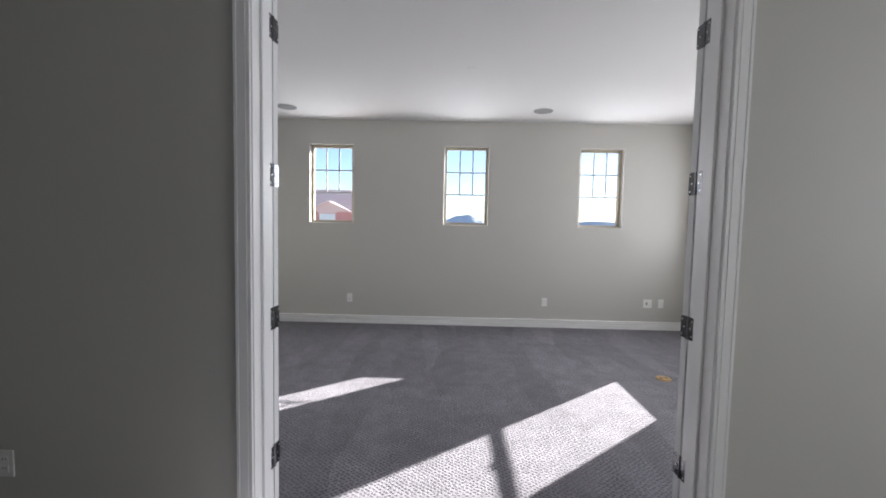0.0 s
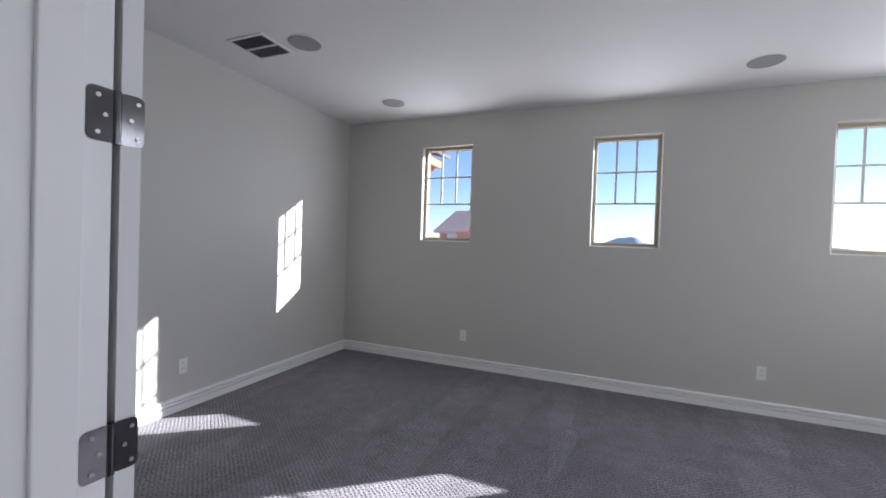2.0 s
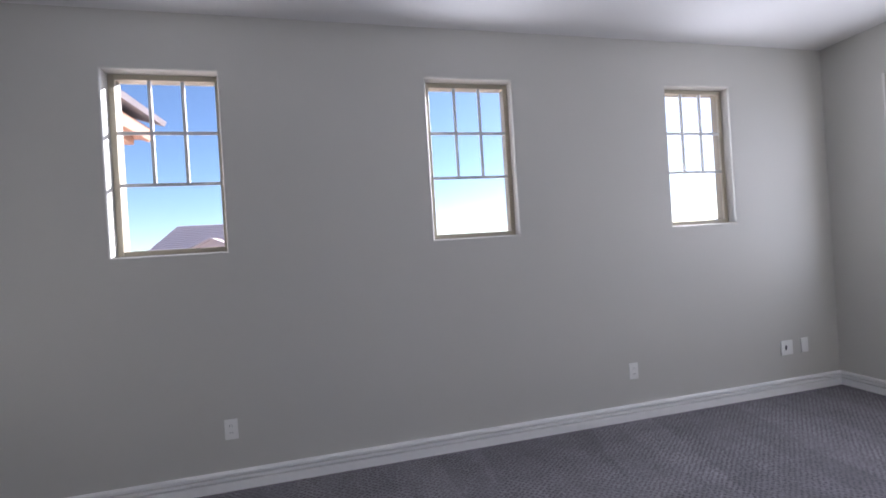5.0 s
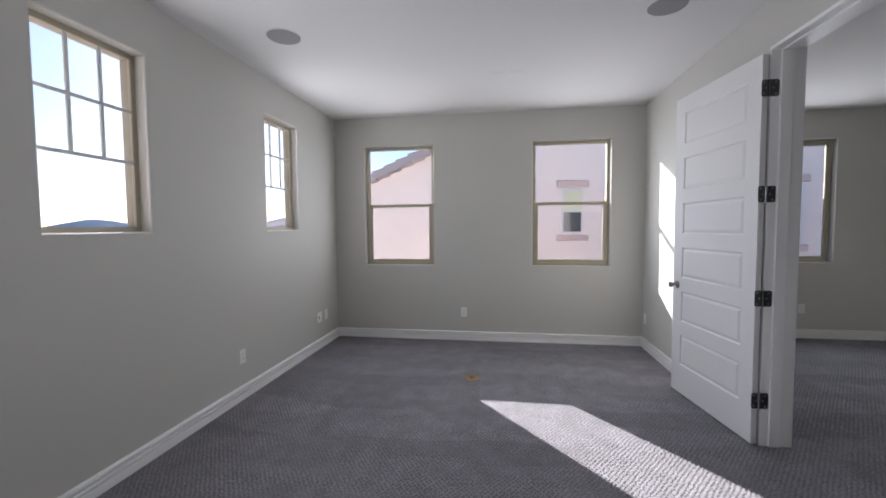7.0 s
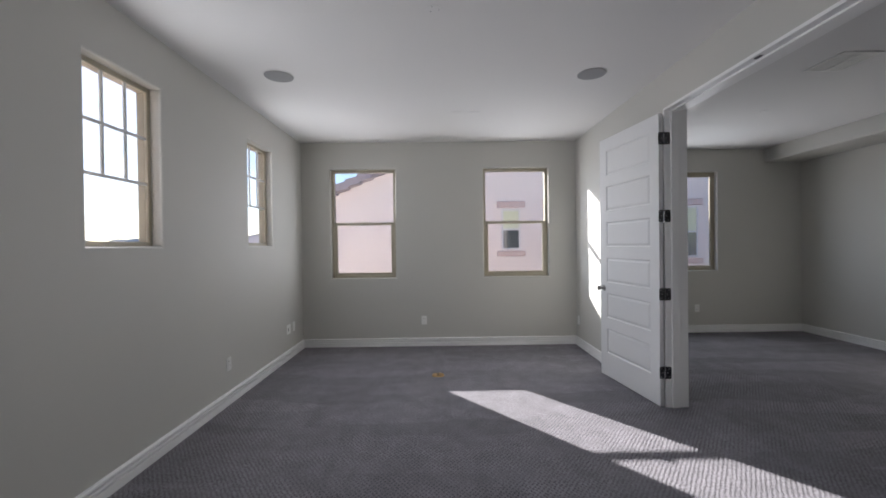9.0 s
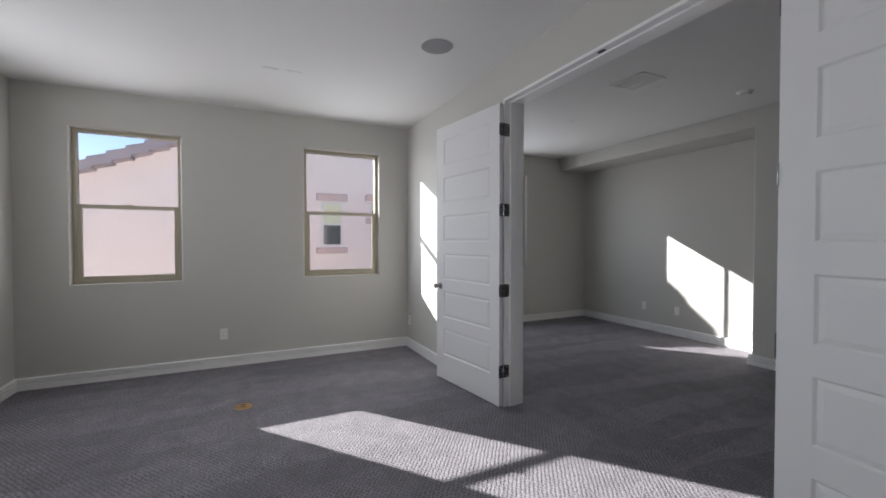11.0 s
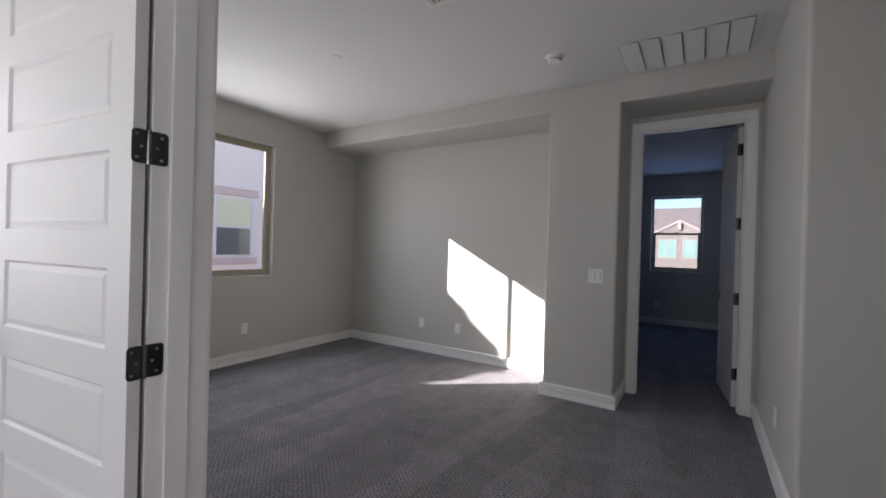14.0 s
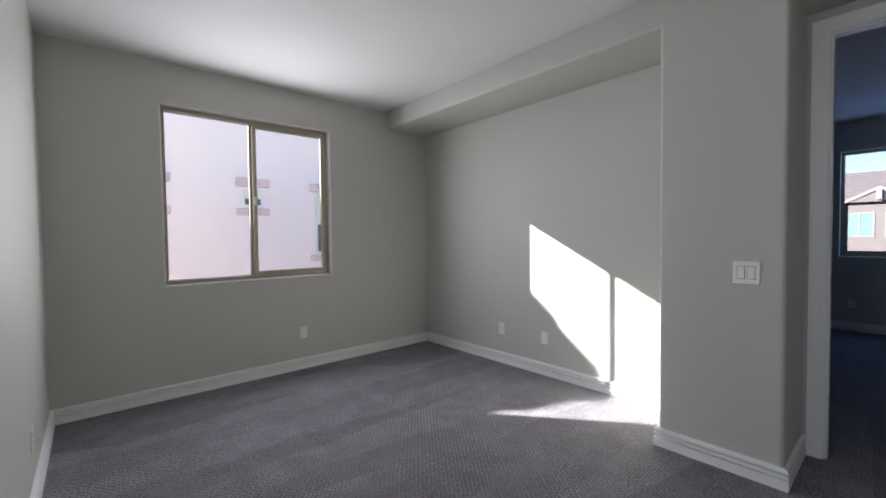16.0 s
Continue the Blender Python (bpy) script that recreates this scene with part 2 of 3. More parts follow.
WALL_L = "greige painted drywall wall with orange-peel texture"
structure(part("wall_north", wall_grid("x", AX0 - T, AX1 + T, AY1, AY1 + T, 0, H, [(a, b, *NZ) for a, b in NWIN]), WALL, smooth=True), WALL_L + " and three small windows", "wall")
structure(part("wall_east", wall_grid("y", AY0 - 0.09, AY1, AX1, AX1 + T, 0, H, [(a, b, *EZ) for a, b in EWIN]), WALL, smooth=True), WALL_L + " and two tall windows", "wall")
# unseen stucco skins, added to throw sunlight back at the house next door
for k, (y0, y1, x, holes) in enumerate(((AY0, AY1 + T, AX1 + T, [(a, b, *EZ) for a, b in EWIN]), (-6.03, AY0 - 0.004, BE + T, [BWIN]))):
    structure(part("wall_bounce_skin_%d" % (k + 1), wall_grid("y", y0, y1, x + 0.014, x + 0.002, -0.25, H + 0.2, holes, 0), STUCCO), "unseen pale pink stucco skin added to bounce sun onto the house next door", "wall")
bm = bmesh.new()
box(bm, AX0 - T, AX0, AY0, AY1, 0, H)
structure(part("wall_west", bm, WALL), WALL_L, "wall")
structure(part("wall_door", wall_grid("x", -3.1, BE + T, BN, AY0, 0, H, [(DX0 - 0.02, DX1 + 0.02, 0, DH + 0.02)], 0), WALL), WALL_L + " with a double doorway", "wall")
structure(part("wall_east_loft", wall_grid("y", -6.03, BN, BE, BE + T, 0, H, [BWIN]), WALL, smooth=True), WALL_L + " and a sliding window", "wall")
structure(part("wall_south_loft", wall_grid("x", HX, BE, BS, NB, 0, H, [(1.10, BE, 0, 2.542), (HX, 0.50, 0, 2.542)], 0.022), WALL, smooth=True), WALL_L + " framing a deep niche and an entry recess", "wall")
bm = bmesh.new()
box(bm, 0.505, BE, NB - 0.13, NB, 0, H)
structure(part("wall_niche_back", bm, WALL), WALL_L + " at the back of the niche", "wall")
structure(part("wall_entry", wall_grid("x", HX, 0.50, VY, VY - 0.12, 0, H, [(-0.395, 0.42, 0, 2.43)], 0), WALL), WALL_L + " round the bedroom door", "wall")
bm = bmesh.new()
box(bm, -3.1, HX, -1.61, HY, 0, H)
es = [e for e in bm.edges if all(abs(v.co.x - HX) < 1e-4 and abs(v.co.y - HY) < 1e-4 for v in e.verts)]
bmesh.ops.bevel(bm, geom=es, offset=0.022, segments=4, affect="EDGES", profile=0.5)
structure(part("wall_hall", bm, WALL, smooth=True), WALL_L + " with a rounded corner", "wall")
bm = bmesh.new()
box(bm, -3.26, -3.1, HY - 0.2, BN + 0.1, 0, H)
structure(part("wall_hall_end", bm, WALL), WALL_L + " closing the hall", "wall")
structure(part("wall_south_bedroom", wall_grid("x", -0.64, BE, CY, CY - T, 0, H, [CWIN]), WALL, smooth=True), WALL_L + " with one window", "wall")
bm = bmesh.new()
box(bm, -0.64, -0.48, CY, -1.615, 0, H)
structure(part("wall_west_bedroom", bm, WALL), WALL_L, "wall")


def baseboard(pts, name="baseboard"):
    """A moulded baseboard along a chain of floor points; the room lies on the left of the chain."""
    prof = [(0, 0), (0.024, 0), (0.024, 0.058), (0.023, 0.061), (0.001, 0.062), (0.001, 0.072), (0.022, 0.073), (0.023, 0.076), (0.023, 0.089), (0.022, 0.092), (0.001, 0.093), (0.001, 0.103), (0.020, 0.104), (0.021, 0.108), (0.020, 0.121), (0.012, 0.128), (0.0, 0.130)]
    prof = [(o, z * 0.84) for o, z in prof]
    P = [Vector(p) for p in pts]
    bm = bmesh.new()
    rings = []
    for i, p in enumerate(P):
        n = []
        if i:
            d = (P[i] - P[i - 1]).normalized()
            n.append(Vector((-d.y, d.x)))
        if i < len(P) - 1:
            d = (P[i + 1] - P[i]).normalized()
            n.append(Vector((-d.y, d.x)))
        m = n[0] if len(n) == 1 else (n[0] + n[1]) / (1 + n[0].dot(n[1]))
        rings.append([bm.verts.new((p.x + m.x * o, p.y + m.y * o, z)) for o, z in prof])
    for a, b in zip(rings, rings[1:]):
        for k in range(len(prof) - 1):
            bm.faces.new([a[k], b[k], b[k + 1], a[k + 1]])
    for r in (rings[0], rings[-1]):
        bm.faces.new(r)
    return structure(part(name, bm, TRIM), "white moulded baseboard with two grooves", "baseboard")


CW = 0.09
baseboard([(DX0 - 0.03, AY0), (AX0, AY0), (AX0, AY1), (AX1, AY1), (AX1, AY0), (DX1 + 0.03, AY0)][::-1])
baseboard([(DX1 + CW, BN), (BE, BN), (BE, NB), (1.10, NB), (1.10, BS), (0.50, BS), (0.50, VY), (0.476, VY)][::-1])
baseboard([(-0.448, VY), (HX, VY), (HX, HY), (-3.1, HY), (-3.1, BN), (DX0 - CW, BN)][::-1])
baseboard([(0.476, VY - 0.12), (BE, VY - 0.2), (BE, CY), (-0.48, CY), (-0.48, VY - 0.12)][::-1])


# ---- windows ----
def bars(bm, axis, a0, a1, z0, z1, p0, p1, w, wb=None):
    """Four frame members of width w round a rectangle, butted, between depths p0 and p1."""
    wb = w if wb is None else wb
    for x0, x1, b0, b1 in ((a0, a0 + w, z0, z1), (a1 - w, a1, z0, z1), (a0 + w, a1 - w, z0, z0 + wb), (a0 + w, a1 - w, z1 - w, z1)):
        slab(bm, axis, x0, x1, p0, p1, b0, b1, 0.003)
    return bm


def slab(bm, axis, a0, a1, p0, p1, z0, z1, bevel=0.0):
    if axis == "x":
        return box(bm, a0, a1, min(p0, p1), max(p0, p1), z0, z1, bevel, 1)
    return box(bm, min(p0, p1), max(p0, p1), a0, a1, z0, z1, bevel, 1)


def pane(axis, a0, a1, p, z0, z1, parent):
    bm = slab(bmesh.new(), axis, a0, a1, p, p + 0.004, z0, z1)
    ob = part("pane", bm, GLASS, parent, "clear window glass")
    ob.visible_shadow = False
    return ob


def small_window(name, a0, a1):
    z0, z1 = NZ
    w = thing(name, Matrix(), "small fixed window with tan vinyl frame and divided upper panes", "window", kind="structure")
    y = AY1 + 0.07
    part("window_frame", bars(bmesh.new(), "x", a0, a1, z0, z1, y, y + 0.07, 0.032), VINYL, w)
    i0, i1, j0, j1 = a0 + 0.032, a1 - 0.032, z0 + 0.032, z1 - 0.032
    pane("x", i0 + 0.001, i1 - 0.001, y + 0.018, j0 + 0.001, j1 - 0.001, w)
    h1, h2 = j0 + (j1 - j0) * 0.385, j0 + (j1 - j0) * 0.69
    for h in (h1, h2):
        part("muntin", slab(bmesh.new(), "x", i0, i1, y + 0.006, y + 0.017, h - 0.009, h + 0.009), MUNT, w)
    for k in (1, 2):
        x = i0 + (i1 - i0) * k / 3
        for b, c in ((h1 + 0.009, h2 - 0.009), (h2 + 0.009, j1)):
            part("muntin", slab(bmesh.new(), "x", x - 0.009, x + 0.009, y + 0.006, y + 0.017, b, c), MUNT, w)
    part("window_sill", slab(bmesh.new(), "x", a0 + 0.002, a1 - 0.002, AY1 + 0.016, y, z0 - 0.004, z0 + 0.003), WALL, w)
    return w


def hung_window(name, axis, a0, a1, z0, z1, plane, out, frame_mat=VINYL):
    """A single-hung window: fixed upper glass, lower sash in its own frame nearer the room."""
    w = thing(name, Matrix(), "tall single-hung window with tan vinyl frame", "window", kind="structure")
    p = plane + out * 0.065
    q = p + out * 0.075
    part("window_frame", bars(bmesh.new(), axis, a0, a1, z0, z1, p, q, 0.034), frame_mat, w)
    i0, i1, j0, j1 = a0 + 0.034, a1 - 0.034, z0 + 0.034, z1 - 0.034
    mid = j0 + (j1 - j0) * 0.5
    sash = part("lower_sash", bars(bmesh.new(), axis, i0, i1, j0, mid + 0.02, p + out * 0.006, p + out * 0.032, 0.036), frame_mat, w)
    part("meeting_rail", slab(bmesh.new(), axis, i0, i1, p + out * 0.036, p + out * 0.062, mid - 0.016, mid + 0.022, 0.003), frame_mat, w)
    part("sash_lock", slab(bmesh.new(), axis, (i0 + i1) / 2 - 0.03, (i0 + i1) / 2 + 0.03, p + out * 0.001, p + out * 0.02, mid + 0.0205, mid + 0.034, 0.003), frame_mat, w)
    pane(axis, i0 + 0.036, i1 - 0.036, p + out * 0.02, j0 + 0.036, mid - 0.016, w)
    pane(axis, i0, i1, p + out * 0.05, mid + 0.022, j1, w)
    return w


def slider_window(name):
    a0, a1, z0, z1 = BWIN
    w = thing(name, Matrix(), "wide horizontal sliding window with tan vinyl frame", "window", kind="structure")
    p = BE + 0.065
    part("window_frame", bars(bmesh.new(), "y", a0, a1, z0, z1, p, p + 0.075, 0.032), VINYL, w)
    i0, i1, j0, j1 = a0 + 0.032, a1 - 0.032, z0 + 0.032, z1 - 0.032
    mid = i0 + (i1 - i0) * 0.51
    part("sliding_sash", bars(bmesh.new(), "y", i0, mid, j0, j1, p + 0.006, p + 0.03, 0.036), VINYL, w)
    part("fixed_stile", slab(bmesh.new(), "y", mid - 0.014, mid + 0.022, p + 0.036, p + 0.062, j0, j1, 0.003), VINYL, w)
    part("sash_lock", slab(bmesh.new(), "y", mid - 0.028, mid - 0.008, p - 0.004, p + 0.0055, 1.62, 1.70, 0.002), PLATE, w, "small white latch")
    pane("y", i0 + 0.036, mid - 0.036, p + 0.018, j0 + 0.036, j1 - 0.036, w)
    pane("y", mid + 0.022, i1, p + 0.05, j0, j1, w)
    return w


for k, (a, b) in enumerate(NWIN):
    small_window("window_%d" % (k + 1), a, b)
for k, (a, b) in enumerate(EWIN):
    hung_window("window_%d" % (k + 4), "y", a, b, *EZ, AX1, 1)
slider_window("window_6")
hung_window("window_7", "x", CWIN[0], CWIN[1], CWIN[2], CWIN[3], CY, -1)


# ---- doors ----
def leaf_mesh(width, height, thick):
    """A six-panel moulded leaf: x from 0 to width, y from 0 to thick, z up; both faces have raised panels in sunk frames."""
    st, top, bot, gap = 0.118, 0.125, 0.235, 0.112
    ph = (height - top - bot - 5 * gap) / 6
    xs = [0, st, width - st, width]
    zs = [0]
    z = bot
    for _ in range(6):
        zs += [z, z + ph]
        z += ph + gap
    zs.append(height)
    bm = bmesh.new()
    V = {}
    for s, y in ((0, 0.0), (1, thick)):
        for i, x in enumerate(xs):
            for k, zz in enumerate(zs):
                V[s, i, k] = bm.verts.new((x, y, zz))
    panels = []
    for s in (0, 1):
        for i in range(3):
            for k in range(len(zs) - 1):
                q = [V[s, i, k], V[s, i + 1, k], V[s, i + 1, k + 1], V[s, i, k + 1]]
                f = bm.faces.new(q if s == 0 else q[::-1])
                if i == 1 and k % 2 == 1:
                    panels.append(f)
    n = len(zs) - 1
    for i in range(3):
        bm.faces.new([V[0, i, 0], V[1, i, 0], V[1, i + 1, 0], V[0, i + 1, 0]])
        bm.faces.new([V[0, i, n], V[0, i + 1, n], V[1, i + 1, n], V[1, i, n]])
    for k in range(n):
        bm.faces.new([V[0, 0, k], V[0, 0, k + 1], V[1, 0, k + 1], V[1, 0, k]])
        bm.faces.new([V[0, 3, k], V[1, 3, k], V[1, 3, k + 1], V[0, 3, k + 1]])
    bm.normal_update()
    bmesh.ops.inset_individual(bm, faces=panels, thickness=0.012, depth=-0.009)
    bmesh.ops.inset_individual(bm, faces=panels, thickness=0.004, depth=0.0)
    bmesh.ops.inset_individual(bm, faces=panels, thickness=0.028, depth=0.006)
    return bm


def rounded_plate(bm, m, w, h, t, r=0.012):
    """A flat plate with round corners on the local xz plane, t thick along -y."""
    pts = []
    for cx, cz, a in ((w / 2 - r, h / 2 - r, 0), (-w / 2 + r, h / 2 - r, 90), (-w / 2 + r, -h / 2 + r, 180), (w / 2 - r, -h / 2 + r, 270)):
        for s in range(5):
            t2 = radians(a + s * 22.5)
            pts.append((cx + r * math.cos(t2), cz + r * math.sin(t2)))
    lo = [bm.verts.new(m @ Vector((x, 0, z))) for x, z in pts]
    hi = [bm.verts.new(m @ Vector((x, -t, z))) for x, z in pts]
    bm.faces.new(lo)
    bm.faces.new(hi[::-1])
    for i in range(len(pts)):
        j = (i + 1) % len(pts)
        bm.faces.new([lo[i], hi[i], hi[j], lo[j]])


def knob(bm, y0, sgn, x, z):
    """Round rose, neck and flared knob standing out of the face y0."""
    rot = Matrix.Rotation(radians(-90 * sgn), 4, "X")
    cyl(bm, 0.032, 0.008, Matrix.Translation((x, y0 + sgn * 0.004, z)) @ rot, 0.028, seg=28)
    cyl(bm, 0.011, 0.030, Matrix.Translation((x, y0 + sgn * 0.022, z)) @ rot, seg=16)
    cyl(bm, 0.014, 0.022, Matrix.Translation((x, y0 + sgn * 0.045, z)) @ rot, 0.026, seg=24)
    cyl(bm, 0.026, 0.010, Matrix.Translation((x, y0 + sgn * 0.061, z)) @ rot, 0.020, seg=24)


HZ = (2.205, 1.572, 0.932, 0.288)


def door_leaf(name, label, hinge, mirror, angle, width, height, zs=HZ, thick=0.035, side=1):
    """A leaf on hinge pins at hinge (x, y). Closed it runs along -x (mirror: +x) with its pin face at the pins; angle opens it."""
    d = thing(name, Matrix.Translation((hinge[0], hinge[1], 0)) @ Matrix.Rotation(radians(angle), 4, "Z"), label, "door", kind="structure")
    s = 1 if mirror else -1
    bm = leaf_mesh(width, height, thick)
    off = 0.008
    for v in bm.verts:
        v.co = Vector((s * (v.co.x + 0.003), side * (-off - v.co.y), v.co.z + 0.012))
    part("door_panel", bm, DOORP, d)
    for face, sg in ((-side * off, side), (-side * (off + thick), -side)):
        bm = bmesh.new()
        knob(bm, face, sg, s * (width - 0.06), 0.90)
        part("door_handle", bm, NICKEL, d, "satin nickel round door knob", True)
    for z in zs:
        bm = bmesh.new()
        # leaf plate on the door's edge
        m = Matrix.Translation((s * 0.0005, side * -0.025, z)) @ Matrix.Rotation(radians(90), 4, "Z")
        rounded_plate(bm, m, 0.044, 0.10, 0.0022 * s, 0.012)
        cyl(bm, 0.0075, 0.102, Matrix.Translation((0, 0, z)), seg=14)
        h = part("hinge", bm, STEEL, d, "satin nickel butt hinge", True)
        for dy, dz in ((-0.006, 0.034), (0.006, 0.0), (-0.006, -0.034)):
            bm = bmesh.new()
            cyl(bm, 0.0042, 0.002, Matrix.Translation((-s * 0.0025, side * -0.029 + dy, z + dz)) @ Matrix.Rotation(radians(90), 4, "Y"), seg=10)
            part("screw", bm, SCREW, h)
    return d


PIN = AY0 + 0.008
DL = "white six-panel interior door leaf folded open against the wall"
door_leaf("door_1", DL + " beside a sunlit patch", (DX1, PIN), False, -172.4, 0.915, 2.395)
door_leaf("door_2", DL, (DX0, PIN), True, 172.4, 0.915, 2.395)


def jamb_set(name, x0, x1, ya, yb, h, stop_y, label, hinge_sides=(), zs=()):
    """Jamb boards lining an opening from ya to yb, with door stops and hinge plates let into them."""
    d = thing(name, Matrix(), label, "door frame", kind="structure")
    lo, hi = min(ya, yb), max(ya, yb)
    for a, b in ((x0 - 0.021, x0), (x1, x1 + 0.021)):
        part("jamb", box(bmesh.new(), a, b, lo - 0.002, hi + 0.002, 0, h, 0.002, 1), TRIM, d)
    part("head_jamb", box(bmesh.new(), x0 - 0.021, x1 + 0.021, lo - 0.002, hi + 0.002, h, h + 0.021, 0.002, 1), TRIM, d)
    s0, s1 = stop_y
    for a, b in ((x0, x0 + 0.012), (x1 - 0.012, x1)):
        part("door_stop", box(bmesh.new(), a, b, s0, s1, 0, h, 0.003, 2), TRIM, d)
    part("door_stop", box(bmesh.new(), x0 + 0.012, x1 - 0.012, s0, s1, h - 0.012, h, 0.003, 2), TRIM, d)
    for side, yc in hinge_sides:
        for z in zs:
            bm = bmesh.new()
            s = 1 if side == x0 else -1
            m = Matrix.Translation((side, yc, z)) @ Matrix.Rotation(radians(90), 4, "Z")
            rounded_plate(bm, m, 0.050, 0.10, 0.002 * s, 0.012)
            h_ = part("hinge_plate", bm, STEEL, d, "satin nickel hinge plate")
            for dy, dz in ((-0.006, 0.034), (0.006, 0.0), (-0.006, -0.034)):
                bm = bmesh.new()
                cyl(bm, 0.0042, 0.002, Matrix.Translation((side + s * 0.0028, yc + dy, z + dz)) @ Matrix.Rotation(radians(90), 4, "Y"), seg=10)
                part("screw", bm, SCREW, h_)
    return d


def casing(frame_thing, x0, x1, h, wall_y, sgn, w=CW):
    """Moulded casing boards, each a part, round an opening, standing proud of wall_y on the sgn side."""
    r = 0.006
    steps = ((0.0, 0.24, 0.0135), (0.24, 0.80, 0.015), (0.80, 1.0, 0.0165))

    def board(name, a, b, c, d, outer_low, vertical):
        bm = bmesh.new()
        for f0, f1, t in steps:
            lo, hi = min(wall_y, wall_y + sgn * t), max(wall_y, wall_y + sgn * t)
            if vertical:
                u0, u1 = (a + (b - a) * f0, a + (b - a) * f1) if not outer_low else (b - (b - a) * f1, b - (b - a) * f0)
                box(bm, u0, u1, lo, hi, c, d, 0.0012, 1)
            else:
                box(bm, a, b, lo, hi, c + (d - c) * f0, c + (d - c) * f1, 0.0012, 1)
        part(name, bm, TRIM, frame_thing)

    board("casing", x0 - r - w, x0 - r, 0, h + r, True, True)
    board("casing", x1 + r, x1 + r + w, 0, h + r, False, True)
    board("head_casing", x0 - r - w, x1 + r + w, h + r, h + r + w, False, False)


jm = jamb_set("door_frame_1", DX0, DX1, BN, AY0, DH, (1.955, 2.022), "white painted double-door frame with stops", [(DX0, 2.052), (DX1, 2.052)], HZ)
casing(jm, DX0, DX1, DH, BN, -1, 0.064)
part("ball_catch", box(bmesh.new(), 0.35, 0.40, 2.032, 2.056, DH - 0.003, DH, 0.001, 1), DARK, jm, "dark ball catch plate")

CX0, CX1, CH = -0.375, 0.400, 2.41
jm = jamb_set("door_frame_2", CX0, CX1, VY - 0.12, VY, CH, (-1.56, -1.50), "white painted bedroom door frame", [(CX0, VY - 0.10)], (2.2, 1.57, 0.93, 0.29))
casing(jm, CX0, CX1, CH, VY, 1, 0.072)
casing(jm, CX0, CX1, CH, VY - 0.12, -1, 0.072)
door_leaf("door_3", "white six-panel bedroom door standing wide open", (CX0, VY - 0.133), True, -84, 0.76, 2.38, (2.2, 1.57, 0.93, 0.29), side=-1)


# ---- wall plates ----
def on_wall(x, y, z, facing):
    """A pose whose local -y looks out of the wall: facing is the room direction in degrees from +x."""
    return Matrix.Translation((x, y, z)) @ Matrix.Rotation(radians(facing + 90), 4, "Z")


def outlet(m, label="white duplex wall outlet above the baseboard"):
    t = thing("wall_outlet", m, label, "outlet", "wall outlets")
    bm = bmesh.new()
    box(bm, -0.036, 0.036, -0.006, 0, -0.058, 0.058, 0.003, 2)
    part("cover_plate", bm, PLATE, t)
    for dz in (-0.0205, 0.0205):
        bm = bmesh.new()
        box(bm, -0.0165, 0.0165, -0.0085, -0.006, dz - 0.0145, dz + 0.0145, 0.001, 1)
        s = part("socket", bm, PLATE, t)
        for dx in (-0.0065, 0.0065):
            part("slot", box(bmesh.new(), dx - 0.0012, dx + 0.0012, -0.0089, -0.0084, dz - 0.003, dz + 0.006), DARK, s)
    return t


outlet(on_wall(-1.104, AY1, 0.345, -90))
outlet(on_wall(1.556, AY1, 0.345, -90))
outlet(on_wall(AX1, 4.136, 0.345, 180))
outlet(on_wall(AX0, 3.715, 0.335, 0))
outlet(on_wall(BE, 0.058, 0.362, 180))
outlet(on_wall(2.842, NB, 0.353, 90))
outlet(on_wall(-1.60, BN, 0.33, -90))
outlet(on_wall(2.93, BN, 0.33, -90))
outlet(on_wall(HX, -0.48, 0.342, 0))
outlet(on_wall(3.40, AY0, 0.335, 90))
outlet(on_wall(0.58, CY, 0.36, 90), "white duplex outlet on the shaded bedroom wall")


def blank_plate(m, w, slots, label):
    t = thing("media_plate", m, label, "wall plate")
    part("cover_plate", box(bmesh.new(), -w / 2, w / 2, -0.006, 0, -0.058, 0.058, 0.003, 2), PLATE, t)
    for dx in slots:
        part("jack", box(bmesh.new(), dx - 0.008, dx + 0.008, -0.0068, -0.0058, -0.018, 0.018), DARK, t)
    return t


blank_plate(on_wall(2.951, AY1, 0.355, -90), 0.116, (-0.012,), "white double media plate with a dark jack")
blank_plate(on_wall(3.13, AY1, 0.358, -90), 0.072, (), "white blank wall plate beside the media plate")
blank_plate(on_wall(2.321, NB, 0.346, 90), 0.072, (), "white blank wall plate in the niche")

sw = thing("light_switch", on_wall(0.664, BS, 1.094, 90), "white double rocker light switch on the pier", "switch")
part("cover_plate", box(bmesh.new(), -0.06, 0.06, -0.006, 0, -0.06, 0.06, 0.003, 2), PLATE, sw)
for dx in (-0.023, 0.023):
    bm = box(bmesh.new(), dx - 0.0165, dx + 0.0165, -0.0095, -0.0062, -0.033, 0.033, 0.002, 1)
    part("rocker", bm, PLATE, sw)
    part("rocker_gap", box(bmesh.new(), dx - 0.0182, dx + 0.0182, -0.0063, -0.0058, -0.0347, 0.0347), DARK, sw)


# ---- ceiling fixtures ----
def speaker(x, y):
    t = thing("ceiling_speaker", Matrix.Translation((x, y, H)), "round flush ceiling speaker with grey cloth grille", "speaker", "ceiling speakers")
    bm = bmesh.new()
    cyl(bm, 0.116, 0.005, Matrix.Translation((0, 0, -0.0025)), 0.119, seg=48)
    part("rim", bm, CEIL, t, smooth=True)
    bm = bmesh.new()
    cyl(bm, 0.110, 0.004, Matrix.Translation((0, 0, -0.0072)), 0.114, seg=48)
    part("grille", bm, GREYW, t, smooth=True)
    return t


for p in ((-1.74, 5.205), (1.33, 5.20), (-1.735, 3.91), (1.335, 2.655)):
    speaker(*p)


